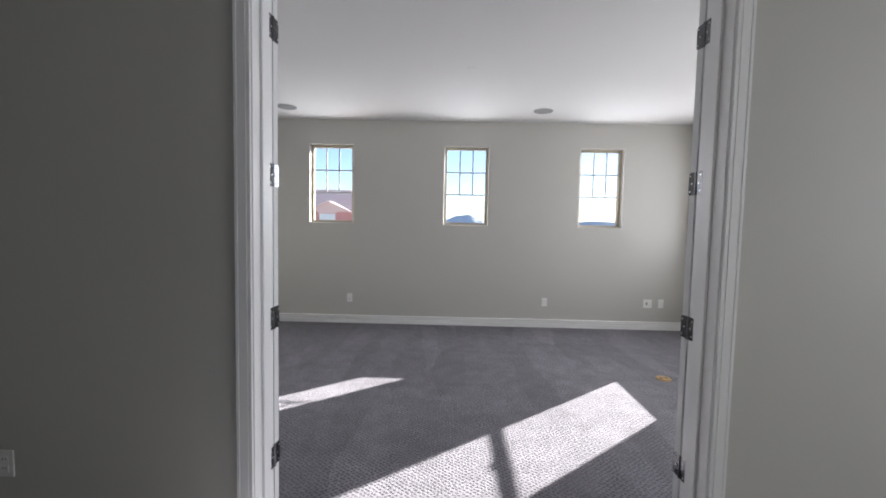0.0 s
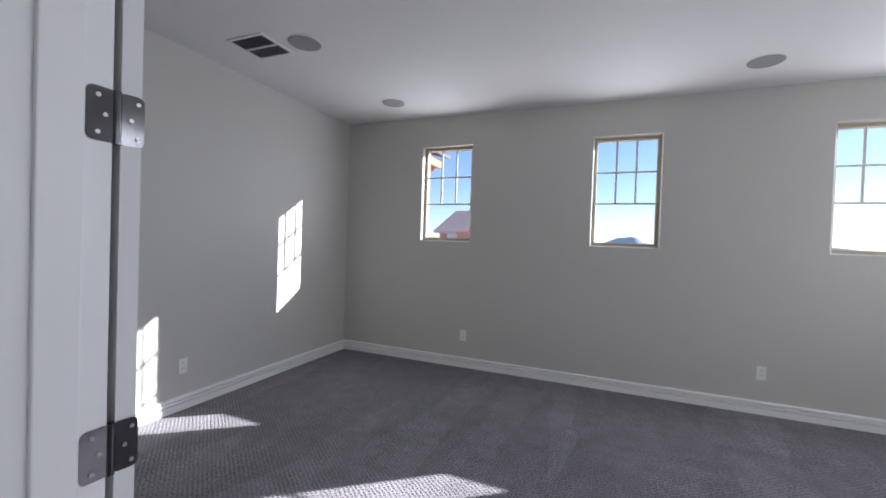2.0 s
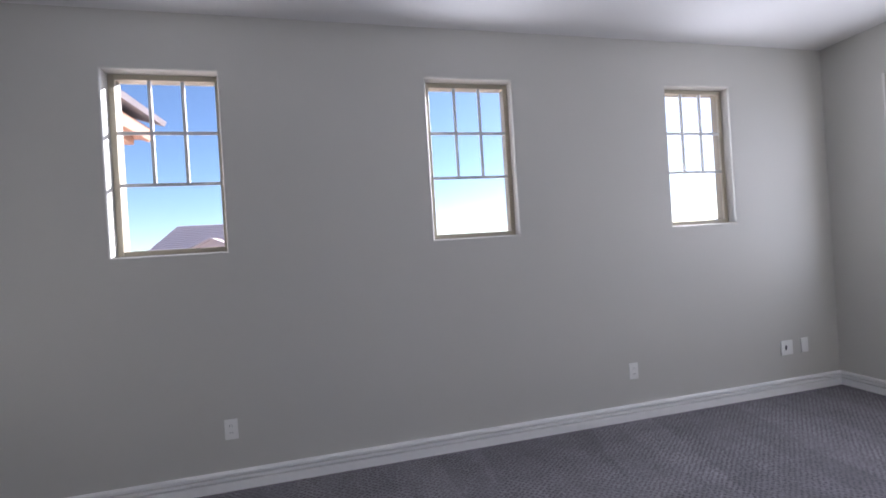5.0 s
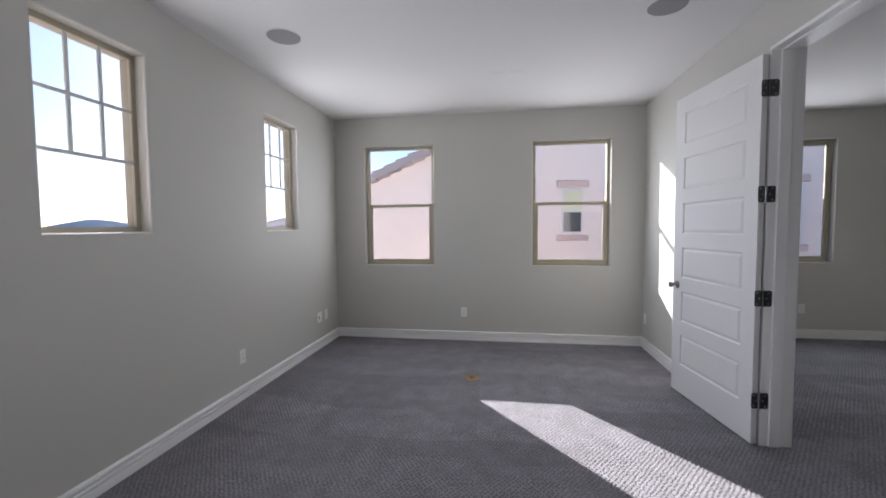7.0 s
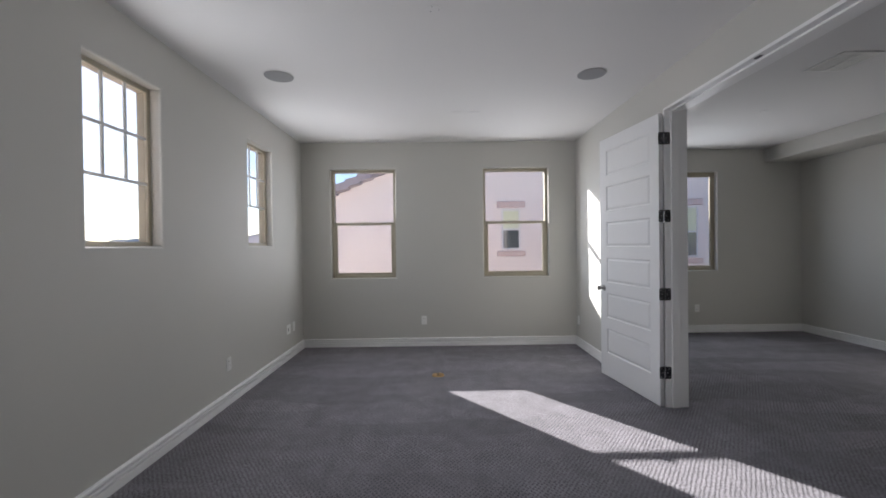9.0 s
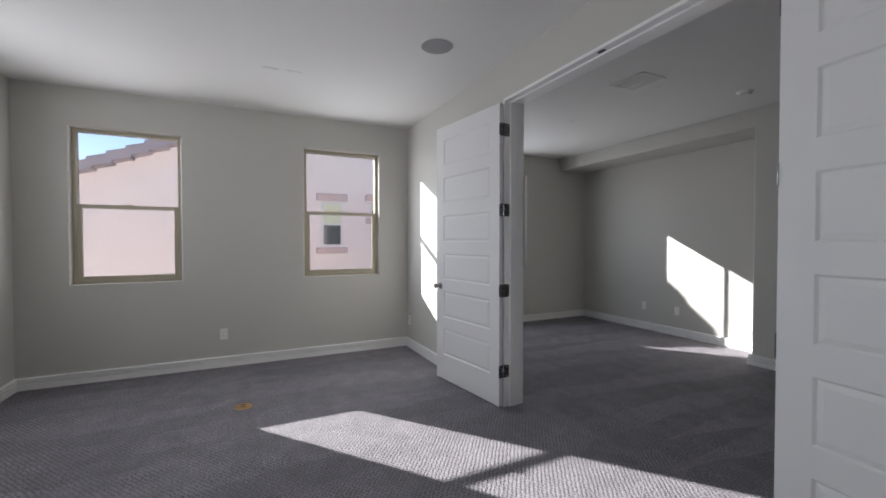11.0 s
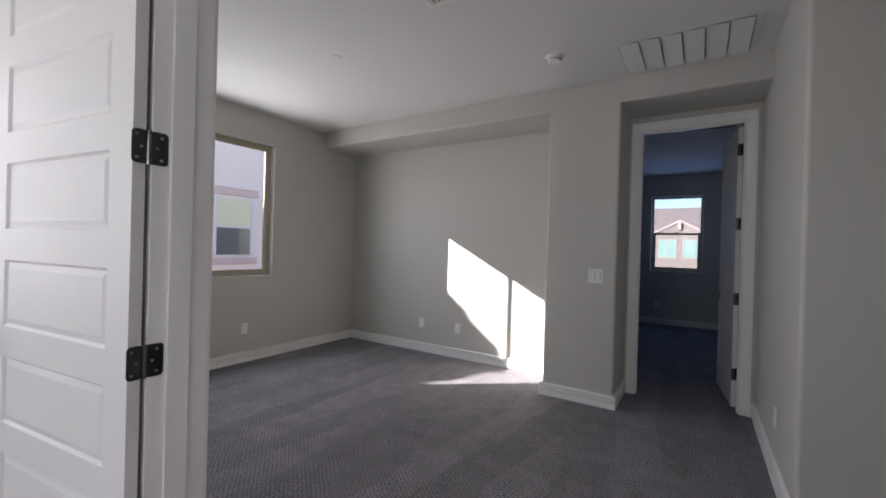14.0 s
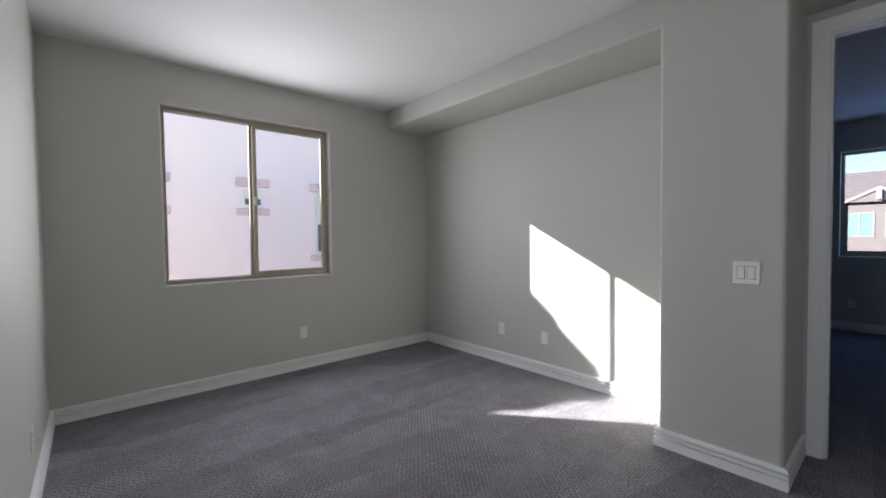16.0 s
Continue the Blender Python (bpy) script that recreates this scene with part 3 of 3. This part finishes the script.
def vent(name, x0, x1, y0, y1, n, along, label, tilt=35, cross=False, slat_mat=None, frame_mat=None, width_share=0.27):
    """A louvred ceiling register: frame, dark backing and tilted slats."""
    cx, cy, w, d = (x0 + x1) / 2, (y0 + y1) / 2, x1 - x0, y1 - y0
    t = thing(name, Matrix.Translation((cx, cy, H)), label, "vent")
    f = 0.024
    bm = bmesh.new()
    for a, b, c, e in ((-w / 2, -w / 2 + f, -d / 2, d / 2), (w / 2 - f, w / 2, -d / 2, d / 2), (-w / 2 + f, w / 2 - f, -d / 2, -d / 2 + f), (-w / 2 + f, w / 2 - f, d / 2 - f, d / 2)):
        box(bm, a, b, c, e, -0.009, 0, 0.002, 1)
    part("frame", bm, frame_mat or PLATE, t)
    part("backing", box(bmesh.new(), -w / 2 + f, w / 2 - f, -d / 2 + f, d / 2 - f, -0.002, 0), DARK, t)
    span = (w if along == "y" else d) - 2 * f
    ln = (d if along == "y" else w) / 2 - f
    for i in range(n):
        o = -span / 2 + span * (i + 0.5) / n
        bm = bmesh.new()
        half = span / n * width_share
        box(bm, -half, half, -ln, ln, -0.0007, 0.0007)
        m = Matrix.Translation((o, 0, -0.0075)) @ Matrix.Rotation(radians(tilt), 4, "Y")
        if along == "x":
            m = Matrix.Rotation(radians(90), 4, "Z") @ m
        bmesh.ops.transform(bm, matrix=m, verts=bm.verts)
        part("slat", bm, slat_mat or PLATE, t)
    if cross:
        part("crossbar", box(bmesh.new(), -w / 2 + f, w / 2 - f, -0.008, 0.008, -0.012, -0.002, 0.001, 1) if along == "y" else box(bmesh.new(), -0.008, 0.008, -d / 2 + f, d / 2 - f, -0.012, -0.002, 0.001, 1), frame_mat or PLATE, t)
    return t


vent("ceiling_vent", 0.985, 1.325, 0.62, 0.925, 10, "y", "white louvred ceiling supply vent", 12, True, width_share=0.30)
vent("ceiling_vent", -2.26, -1.92, 3.69, 4.01, 16, "y", "ceiling return vent with dark slotted core", 20, True, SLATE, CEIL)


def return_grille(x0, x1, y0, y1):
    t = thing("return_grille", Matrix.Translation(((x0 + x1) / 2, (y0 + y1) / 2, H)), "wide white ceiling return grille with six panels", "vent")
    w, d, f = x1 - x0, y1 - y0, 0.03
    bm = bmesh.new()
    for a, b, c, e in ((-w / 2, -w / 2 + f, -d / 2, d / 2), (w / 2 - f, w / 2, -d / 2, d / 2), (-w / 2 + f, w / 2 - f, -d / 2, -d / 2 + f), (-w / 2 + f, w / 2 - f, d / 2 - f, d / 2)):
        box(bm, a, b, c, e, -0.008, 0, 0.002, 1)
    part("frame", bm, CEIL, t)
    part("backing", box(bmesh.new(), -w / 2 + f, w / 2 - f, -d / 2 + f, d / 2 - f, -0.001, 0), GREYW, t)
    n = 6
    step = (w - 2 * f) / n
    for i in range(n):
        o = -w / 2 + f + step * (i + 0.5)
        bm = box(bmesh.new(), -step * 0.475, step * 0.475, -d / 2 + f, d / 2 - f, -0.0015, 0.0015, 0.0006, 1)
        bmesh.ops.transform(bm, matrix=Matrix.Translation((o, 0, -0.012)) @ Matrix.Rotation(radians(-3), 4, "Y"), verts=bm.verts)
        part("panel", bm, PLATE, t)
    return t


return_grille(-0.36, 0.47, -0.92, -0.37)
vent("ceiling_vent", -0.41, 0.14, -2.95, -2.62, 6, "x", "bedroom ceiling vent with dark slots", 15)


def smoke_detector(x, y):
    t = thing("smoke_detector", Matrix.Translation((x, y, H)), "round white ceiling smoke detector", "smoke detector")
    bm = bmesh.new()
    cyl(bm, 0.066, 0.012, Matrix.Translation((0, 0, -0.006)), 0.070, seg=40)
    part("base", bm, PLATE, t, smooth=True)
    bm = bmesh.new()
    cyl(bm, 0.046, 0.028, Matrix.Translation((0, 0, -0.026)), 0.060, seg=40)
    part("cover", bm, PLATE, t, smooth=True)
    bm = bmesh.new()
    for k in range(18):
        a = k * math.tau / 18
        bb = bmesh.new()
        box(bb, -0.004, 0.004, -0.001, 0.001, -0.004, 0.004)
        bmesh.ops.transform(bb, matrix=Matrix.Rotation(a, 4, "Z") @ Matrix.Translation((0, 0.0535, -0.026)), verts=bb.verts)
        me = bpy.data.meshes.new("tmp_slot")
        bb.to_mesh(me)
        bb.free()
        bm.from_mesh(me)
        bpy.data.meshes.remove(me)
    part("slot", bm, DARK, t)


smoke_detector(0.875, -0.36)


def sprinkler(x, y):
    t = thing("sprinkler_cover", Matrix.Translation((x, y, H)), "flat round white concealed sprinkler cover", "sprinkler", "sprinkler covers")
    bm = bmesh.new()
    cyl(bm, 0.038, 0.004, Matrix.Translation((0, 0, -0.002)), 0.042, seg=32)
    part("disc", bm, CEIL, t, smooth=True)
    bm = bmesh.new()
    for a in (40, 160, 280):
        cyl(bm, 0.003, 0.001, Matrix.Translation((0.03 * math.cos(radians(a)), 0.03 * math.sin(radians(a)), -0.0042)), seg=8)
    tagged(part("dot", bm, DARK, t), kind="stuff")


sprinkler(0.412, 3.93)
sprinkler(2.333, 0.435)


def ceiling_slot(x, y):
    t = thing("ceiling_plate", Matrix.Translation((x, y, H)), "small flush white rectangular ceiling cover plate", "cover plate", "ceiling plates")
    part("plate", box(bmesh.new(), -0.025, 0.025, -0.06, 0.06, -0.004, 0, 0.001, 1), CEIL, t)
    part("slot", box(bmesh.new(), 0.0255, 0.028, -0.055, 0.055, -0.003, 0), GREYW, t)


ceiling_slot(2.28, 3.72)
ceiling_slot(2.275, 3.545)

# ---- floor box ----
fb = thing("floor_box", Matrix.Translation((2.235, 3.945, 0)), "round brass floor outlet cover with two dark slots in the carpet", "floor outlet")
bm = bmesh.new()
cyl(bm, 0.066, 0.008, Matrix.Translation((0, 0, 0.004)), 0.060, seg=40)
part("cover", bm, BRASS, fb, smooth=True)
for dx in (-0.022, 0.022):
    part("socket_slot", box(bmesh.new(), dx - 0.008, dx + 0.008, -0.019, 0.019, 0.0082, 0.0092), DARK, fb)

# ---- outside ----
GZ = -3.15
bm = bmesh.new()
bmesh.ops.create_grid(bm, x_segments=8, y_segments=8, size=3000, matrix=Matrix.Translation((0, 0, GZ)))
structure(part("ground", bm, GROUND), "dry desert ground reaching the horizon", "ground")


def roof_slab(bm, a, b, c, d, t=0.16):
    """A sloped roof plate over four corners, thickened downwards."""
    up = [Vector(p) for p in (a, b, c, d)]
    lo = [p - Vector((0, 0, t)) for p in up]
    vu, vl = [bm.verts.new(p) for p in up], [bm.verts.new(p) for p in lo]
    bm.faces.new(vu)
    bm.faces.new(vl[::-1])
    for i in range(4):
        j = (i + 1) % 4
        bm.faces.new([vu[i], vl[i], vl[j], vu[j]])


def tile_courses(bm, eave0, eave1, ridge0, ridge1, n, drop=0.045):
    """Overlapping tile courses from eave to ridge, each lifted at its lower edge."""
    e0, e1, r0, r1 = (Vector(p) for p in (eave0, eave1, ridge0, ridge1))
    nrm = (e1 - e0).cross(r0 - e0).normalized()
    if nrm.z < 0:
        nrm = -nrm
    for i in range(n):
        f0, f1 = i / n, (i + 1.0) / n
        a, b = e0.lerp(r0, f0) + nrm * 0.07, e1.lerp(r1, f0) + nrm * 0.07
        c, d = e1.lerp(r1, min(f1, 1)) + nrm * 0.02, e0.lerp(r0, min(f1, 1)) + nrm * 0.02
        vs = [bm.verts.new(p) for p in (a, b, c, d)]
        lo = [bm.verts.new(p - nrm * drop) for p in (a, b, c, d)]
        bm.faces.new(vs)
        for k in range(4):
            j = (k + 1) % 4
            bm.faces.new([vs[k], lo[k], lo[j], vs[j]])
        bm.faces.new(lo[::-1])


def house_window(parent, axis, a0, a1, z0, z1, p, out, split=True, trim=True, blind=True, glass=None, fm=None):
    """A window on an outer wall at plane p: frame, glass, blind behind the upper half, stucco lintel and sill bands."""
    w = new("window")
    w.parent = parent
    part("frame", bars(bmesh.new(), axis, a0, a1, z0, z1, p - out * 0.05, p + out * 0.02, 0.05), fm or WHITEF, w)
    mid = (z0 + z1) / 2
    if split:
        part("rail", slab(bmesh.new(), axis, a0 + 0.05, a1 - 0.05, p - out * 0.03, p + out * 0.012, mid - 0.025, mid + 0.025), WHITEF, w)
    part("glass", slab(bmesh.new(), axis, a0 + 0.05, a1 - 0.05, p - out * 0.02, p + out * 0.005, z0 + 0.05, (mid - 0.025) if split else z1 - 0.05), glass or HOUSEG, w)
    if fm:
        xm = (a0 + a1) / 2
        part("mullion", slab(bmesh.new(), axis, xm - 0.03, xm + 0.03, p + out * 0.006, p + out * 0.018, z0 + 0.05, z1 - 0.05), fm, w)
    if not split and glass is None:
        part("blind", slab(bmesh.new(), axis, a0 + 0.05, a1 - 0.05, p + out * 0.005, p + out * 0.009, mid - 0.02, z1 - 0.05), BLIND, w, "pale drawn blind")
    if split:
        part("glass", slab(bmesh.new(), axis, a0 + 0.05, a1 - 0.05, p - out * 0.02, p + out * 0.005, mid + 0.025, z1 - 0.05), BLIND if blind else HOUSEG, w)
    if trim:
        part("lintel_band", slab(bmesh.new(), axis, a0 - 0.13, a1 + 0.13, p, p + out * 0.05, z1 + 0.03, z1 + 0.21, 0.015), STRIM, w)
        part("sill_band", slab(bmesh.new(), axis, a0 - 0.13, a1 + 0.13, p, p + out * 0.05, z0 - 0.18, z0 - 0.03, 0.015), STRIM, w)
    return w


# the house next door: gable end towards the room
nb = thing("neighbour_house", Matrix.Translation((9.3, -0.6, GZ)), "pale pink stucco two-storey house with tiled gable roof", "house")
NX, NY0, NY1, RY, RZ, EZN = 9.3, -8.5, 7.3, -0.6, 6.15, 2.70
inv = nb.matrix_world.inverted()


def local(bm):
    bmesh.ops.transform(bm, matrix=inv, verts=bm.verts)
    return bm


bm = bmesh.new()
prof = [(NY0, GZ), (NY1, GZ), (NY1, EZN), (RY, RZ - 0.06), (NY0, EZN)]
f0 = [bm.verts.new((NX, y, z)) for y, z in prof]
f1 = [bm.verts.new((NX + 11, y, z)) for y, z in prof]
bm.faces.new(f0)
bm.faces.new(f1[::-1])
for i in range(5):
    j = (i + 1) % 5
    bm.faces.new([f0[i], f1[i], f1[j], f0[j]])
part("wall", local(bm), STUCCO, nb)
SL = (RZ - EZN) / (NY1 - RY)
OV = 0.40
bm = bmesh.new()
for ye in (NY1 + OV, NY0 - OV):
    ze = RZ - SL * abs(ye - RY)
    roof_slab(bm, (NX - 0.3, ye, ze), (NX + 11.3, ye, ze), (NX + 11.3, RY, RZ), (NX - 0.3, RY, RZ), 0.10)
part("roof", local(bm), RAKE, nb, "mauve-grey fascia and soffit boards")
bm = bmesh.new()
for ye in (NY1 + OV, NY0 - OV):
    ze = RZ - SL * abs(ye - RY)
    tile_courses(bm, (NX - 0.36, ye, ze), (NX + 11.3, ye, ze), (NX - 0.36, RY, RZ), (NX + 11.3, RY, RZ), 26, 0.20)
part("roof_tile", local(bm), GTILE, nb, "dull brown flat concrete roof tiles")
for a0, a1, z0, z1, sp in ((1.66, 2.19, 1.20, 2.34, True), (0.60, 0.92, 1.98, 2.37, False), (-1.21, -0.79, 1.98, 2.37, False), (-3.31, -2.38, 0.94, 2.36, True)):
    w = house_window(nb, "y", a0, a1, z0, z1, NX, -1, sp)
    w.matrix_parent_inverse = inv


def house(name, cx, cy, sx, sy, ridge, eave, wall_mat, label, gable=None, face=-1, inset=None, tile=None):
    """A hipped tiled house; face -1 looks to -y, +1 to +y; gable (x, half width, apex z) is a small front gable."""
    hs = thing(name, Matrix.Translation((cx, cy, GZ)), label, "house", "houses beyond the windows")
    iv = hs.matrix_world.inverted()
    x0, x1, y0, y1 = cx - sx / 2, cx + sx / 2, cy - sy / 2, cy + sy / 2

    def lc(bm):
        bmesh.ops.transform(bm, matrix=iv, verts=bm.verts)
        return bm
    part("wall", lc(box(bmesh.new(), x0, x1, y0, y1, GZ, eave)), wall_mat, hs)
    o = 0.45
    in_ = inset or sy / 2
    r0, r1 = (x0 + min(in_, sx * 0.4), cy, ridge), (x1 - min(in_, sx * 0.4), cy, ridge)
    c = [(x0 - o, y0 - o, eave), (x1 + o, y0 - o, eave), (x1 + o, y1 + o, eave), (x0 - o, y1 + o, eave)]
    bm = bmesh.new()
    V = [bm.verts.new(p) for p in c]
    L = [bm.verts.new((p[0], p[1], eave - 0.2)) for p in c]
    R0, R1 = bm.verts.new(r0), bm.verts.new(r1)
    for q in ([V[0], V[1], R1, R0], [V[1], V[2], R1], [V[2], V[3], R0, R1], [V[3], V[0], R0], L[::-1]):
        bm.faces.new(q)
    for i in range(4):
        j = (i + 1) % 4
        bm.faces.new([V[i], L[i], L[j], V[j]])
    part("roof", lc(bm), tile or TILE, hs)
    bm = bmesh.new()
    for q in ((c[0], c[1], r0, r1), (c[3], c[2], r0, r1)):
        tile_courses(bm, q[0], q[1], q[2], q[3], 14)
    part("roof_tile", lc(bm), tile or TILE, hs)
    yf = y0 if face < 0 else y1
    if gable:
        gx, gw, gz = gable
        ge = eave - 0.05
        bm = bmesh.new()
        ya, yb = yf + face * 0.6, yf - face * sy * 0.35
        P = [(gx - gw, GZ), (gx + gw, GZ), (gx + gw, ge), (gx, gz - 0.12), (gx - gw, ge)]
        A, B = [bm.verts.new((x, ya, z)) for x, z in P], [bm.verts.new((x, yb, z)) for x, z in P]
        bm.faces.new(A)
        bm.faces.new(B)
        for i in range(5):
            j = (i + 1) % 5
            bm.faces.new([A[i], B[i], B[j], A[j]])
        part("front_gable", lc(bm), wall_mat, hs)
        bm = bmesh.new()
        k = (gz - ge) / gw
        yo = ya + face * (0.05 if face > 0 else 0.35)
        for s in (-1, 1):
            roof_slab(bm, (gx + s * (gw + 0.35), yo, ge - 0.35 * k + 0.05), (gx + s * (gw + 0.35), yb, ge - 0.35 * k + 0.05), (gx, yb, gz), (gx, yo, gz), 0.14)
        part("gable_roof", lc(bm), PTRIM if face > 0 else STRIM, hs)
        if face > 0:
            part("gable_post", lc(box(bmesh.new(), gx - 0.09, gx + 0.09, ya, ya + 0.10, gz - 0.62, gz - 0.14, 0.01, 1)), PTRIM, hs)
    return hs, yf, iv


rh, yf, iv = house("red_house", -10.2, 42.0, 9.6, 8.0, 4.72, 2.40, REDST, "red stucco house with grey-brown tiled roof", (-10.85, 2.1, 3.32), -1, 0.2)
for a0, a1, z0, z1, p in ((-11.70, -10.25, 0.95, 2.15, yf - 0.6), (-14.20, -13.05, 0.95, 2.10, yf)):
    w = house_window(rh, "x", a0, a1, z0, z1, p, -1, False, True, True, PALESH, WHITEF)
    w.matrix_parent_inverse = iv
bm = bmesh.new()
tri = [(-12.80, 2.36), (-8.90, 2.36), (-10.85, 3.19)]
fa, fb_ = [bm.verts.new((x, yf - 0.64, z)) for x, z in tri], [bm.verts.new((x, yf - 0.60, z)) for x, z in tri]
bm.faces.new(fa)
bm.faces.new(fb_[::-1])
for i in range(3):
    j = (i + 1) % 3
    bm.faces.new([fa[i], fb_[i], fb_[j], fa[j]])
bmesh.ops.transform(bm, matrix=iv, verts=bm.verts)
part("gable_panel", bm, STRIM, rh, "mauve boarded gable panel")
sh, yf, iv = house("pale_house", 1.5, -31.0, 18.0, 9.0, 4.6, 2.55, DIMST, "pale stucco house with tiled roof across the street", (1.0, 1.6, 3.4), 1, None, PTILE)
for a0, a1 in ((1.13, 2.15), (-0.25, 0.80)):
    w = house_window(sh, "x", a0, a1, 1.04, 2.2, yf + 0.6, 1, False, False, True, TEAL, PTRIM)
    w.matrix_parent_inverse = iv
for n_, x_, y_, sx_, sy_, rz_, ez_, m_ in (("far_house", 38.0, 62.0, 14, 10, 2.2, 0.2, STUCCO), ("far_house", 22.0, 90.0, 14, 10, 2.0, 0.0, STUCCO), ("far_house", 54.0, 48.0, 12, 10, 2.4, 0.4, STUCCO), ("far_house", 44.0, 90.0, 13, 10, 2.4, 0.4, STUCCO)):
    house(n_, x_, y_, sx_, sy_, rz_, ez_, m_, "distant pale house with brown tiled roof")


for x_, y_, sx_, sy_, rz_, ez_ in ((48.0, 25.0, 10, 14, 3.1, 1.1), (56.0, 36.0, 10, 12, 3.0, 1.0), (27.0, 14.5, 9, 8, 0.2, -0.9)):
    house("far_house", x_, y_, sx_, sy_, rz_, ez_, STUCCO, "pale house with weathered tile roof beyond the side yard")

for px in (-9.0, -8.3):
    bm = bmesh.new()
    cyl(bm, 0.07, 0.5, Matrix.Translation((px + 10.2, 0.3, 4.5 - GZ)), seg=12)
    part("vent_pipe", bm, STRIM, rh)


def tree(x, y, h, crown, seed):
    """A small broadleaf tree: tapered trunk, a few limbs and a ragged crown of separate leaves."""
    rnd = random.Random(seed)
    t = thing("tree", Matrix.Translation((x, y, GZ)), "small green broadleaf tree by the far houses", "tree")
    bm = bmesh.new()
    cyl(bm, 0.14, h * 0.6, Matrix.Translation((0, 0, h * 0.3)), 0.07, seg=10)
    for k in range(5):
        a = k * 1.26
        m = Matrix.Translation((0, 0, h * 0.5)) @ Matrix.Rotation(a, 4, "Z") @ Matrix.Rotation(radians(40), 4, "Y") @ Matrix.Translation((0, 0, h * 0.15))
        cyl(bm, 0.05, h * 0.34, m, 0.02, seg=6)
    part("trunk", bm, BARK, t)
    bm = bmesh.new()
    for k in range(700):
        d = Vector((rnd.gauss(0, 1), rnd.gauss(0, 1), rnd.gauss(0, 0.8)))
        d = d.normalized() * (0.35 + 0.65 * rnd.random()) * crown * (0.8 + 0.4 * noise.noise(d * 2))
        p = d + Vector((0, 0, h * 0.72))
        q = Euler((rnd.random() * 6, rnd.random() * 6, rnd.random() * 6)).to_matrix()
        r = 0.10 + 0.08 * rnd.random()
        bm.faces.new([bm.verts.new(p + q @ Vector(c)) for c in ((-r, 0, 0), (0, -r * 0.5, 0.02), (r, 0, 0), (0, r * 0.5, 0.02))])
    tagged(part("crown", bm, LEAF, t), kind="stuff")


tree(-29.0, 60.0, 5.6, 1.7, 5)
tree(-33.0, 66.0, 5.2, 1.6, 8)


# own roof's eave beyond the north wall: tile edge over a dark gap, fascia board, soffit and a frieze moulding
ev = thing("roof_eave", Matrix.Translation((-2.6, 6.6, 2.5)), "orange-tan boxed roof eave with tile edge", "eave")
iv = ev.matrix_world.inverted()
EY0, EY1 = AY1 + T + 0.004, 7.62


def eave_part(name, bm, mat):
    bmesh.ops.transform(bm, matrix=iv, verts=bm.verts)
    part(name, bm, mat, ev)


bm = bmesh.new()
tile_courses(bm, (-2.10, EY0, 2.665), (-2.10, EY1 + 0.06, 2.665), (-3.5, EY0, 3.265), (-3.5, EY1 + 0.06, 3.265), 4, 0.05)
eave_part("roof_tile", bm, PTILE)
bm = bmesh.new()
roof_slab(bm, (-2.20, EY0, 2.645), (-2.20, EY1, 2.645), (-3.5, EY1, 3.20), (-3.5, EY0, 3.20), 0.04)
eave_part("roof_deck", bm, RAKE)
eave_part("fascia", box(bmesh.new(), -2.225, -2.19, EY0, EY1, 2.52, 2.645, 0.004), FASCIA)
eave_part("soffit", box(bmesh.new(), -2.60, -2.226, EY0, EY1 - 0.02, 2.53, 2.55), FASCIA)
eave_part("frieze", box(bmesh.new(), -2.44, -2.29, EY0, EY1 - 0.10, 2.46, 2.529, 0.012), FASCIA)
bm = bmesh.new()
roof_slab(bm, (-2.225, EY1, 2.66), (-2.225, EY1 + 0.035, 2.66), (-3.5, EY1 + 0.035, 3.21), (-3.5, EY1, 3.21), 0.14)
eave_part("rake_board", bm, FASCIA)
bm = box(bmesh.new(), -3.2, -2.45, AY1 + T, 7.40, GZ, 2.525)
structure(part("wing_wall", bm, STUCCO), "pink stucco outer wall of the next wing", "wall")
bm = bmesh.new()
box(bm, -3.26, 4.235, -6.03, 5.925, GZ, -0.25)
structure(part("lower_storey", bm, STUCCO), "stucco walls of the storey below", "wall")

# hills on the horizon
bm = bmesh.new()
random.seed(3)
for cx, w_, h_ in ((1500 * math.tan(radians(2.0)), 100, 40), (25, 75, 27), (95, 70, 22), (560, 260, 26), (300, 180, 16), (1666, 230, 62), (1350, 260, 40), (2050, 300, 55)):
    n = 26
    top = []
    for i in range(n + 1):
        u = i / n * 2 - 1
        top.append((cx + u * w_, max(0.5, h_ * (1 - abs(u) ** 1.6) + 2.2 * noise.noise(Vector((u * 4 + cx, 1.3, 0))) * h_ / 12)))
    a = [bm.verts.new((x, 1500, GZ)) for x, z in top]
    b = [bm.verts.new((x, 1540, z)) for x, z in top]
    c = [bm.verts.new((x, 1640, GZ)) for x, z in top]
    for i in range(n):
        bm.faces.new([a[i], a[i + 1], b[i + 1], b[i]])
        bm.faces.new([b[i], b[i + 1], c[i + 1], c[i]])
structure(part("backdrop_hills", bm, HILL), "hazy blue hills on the horizon", "hills")
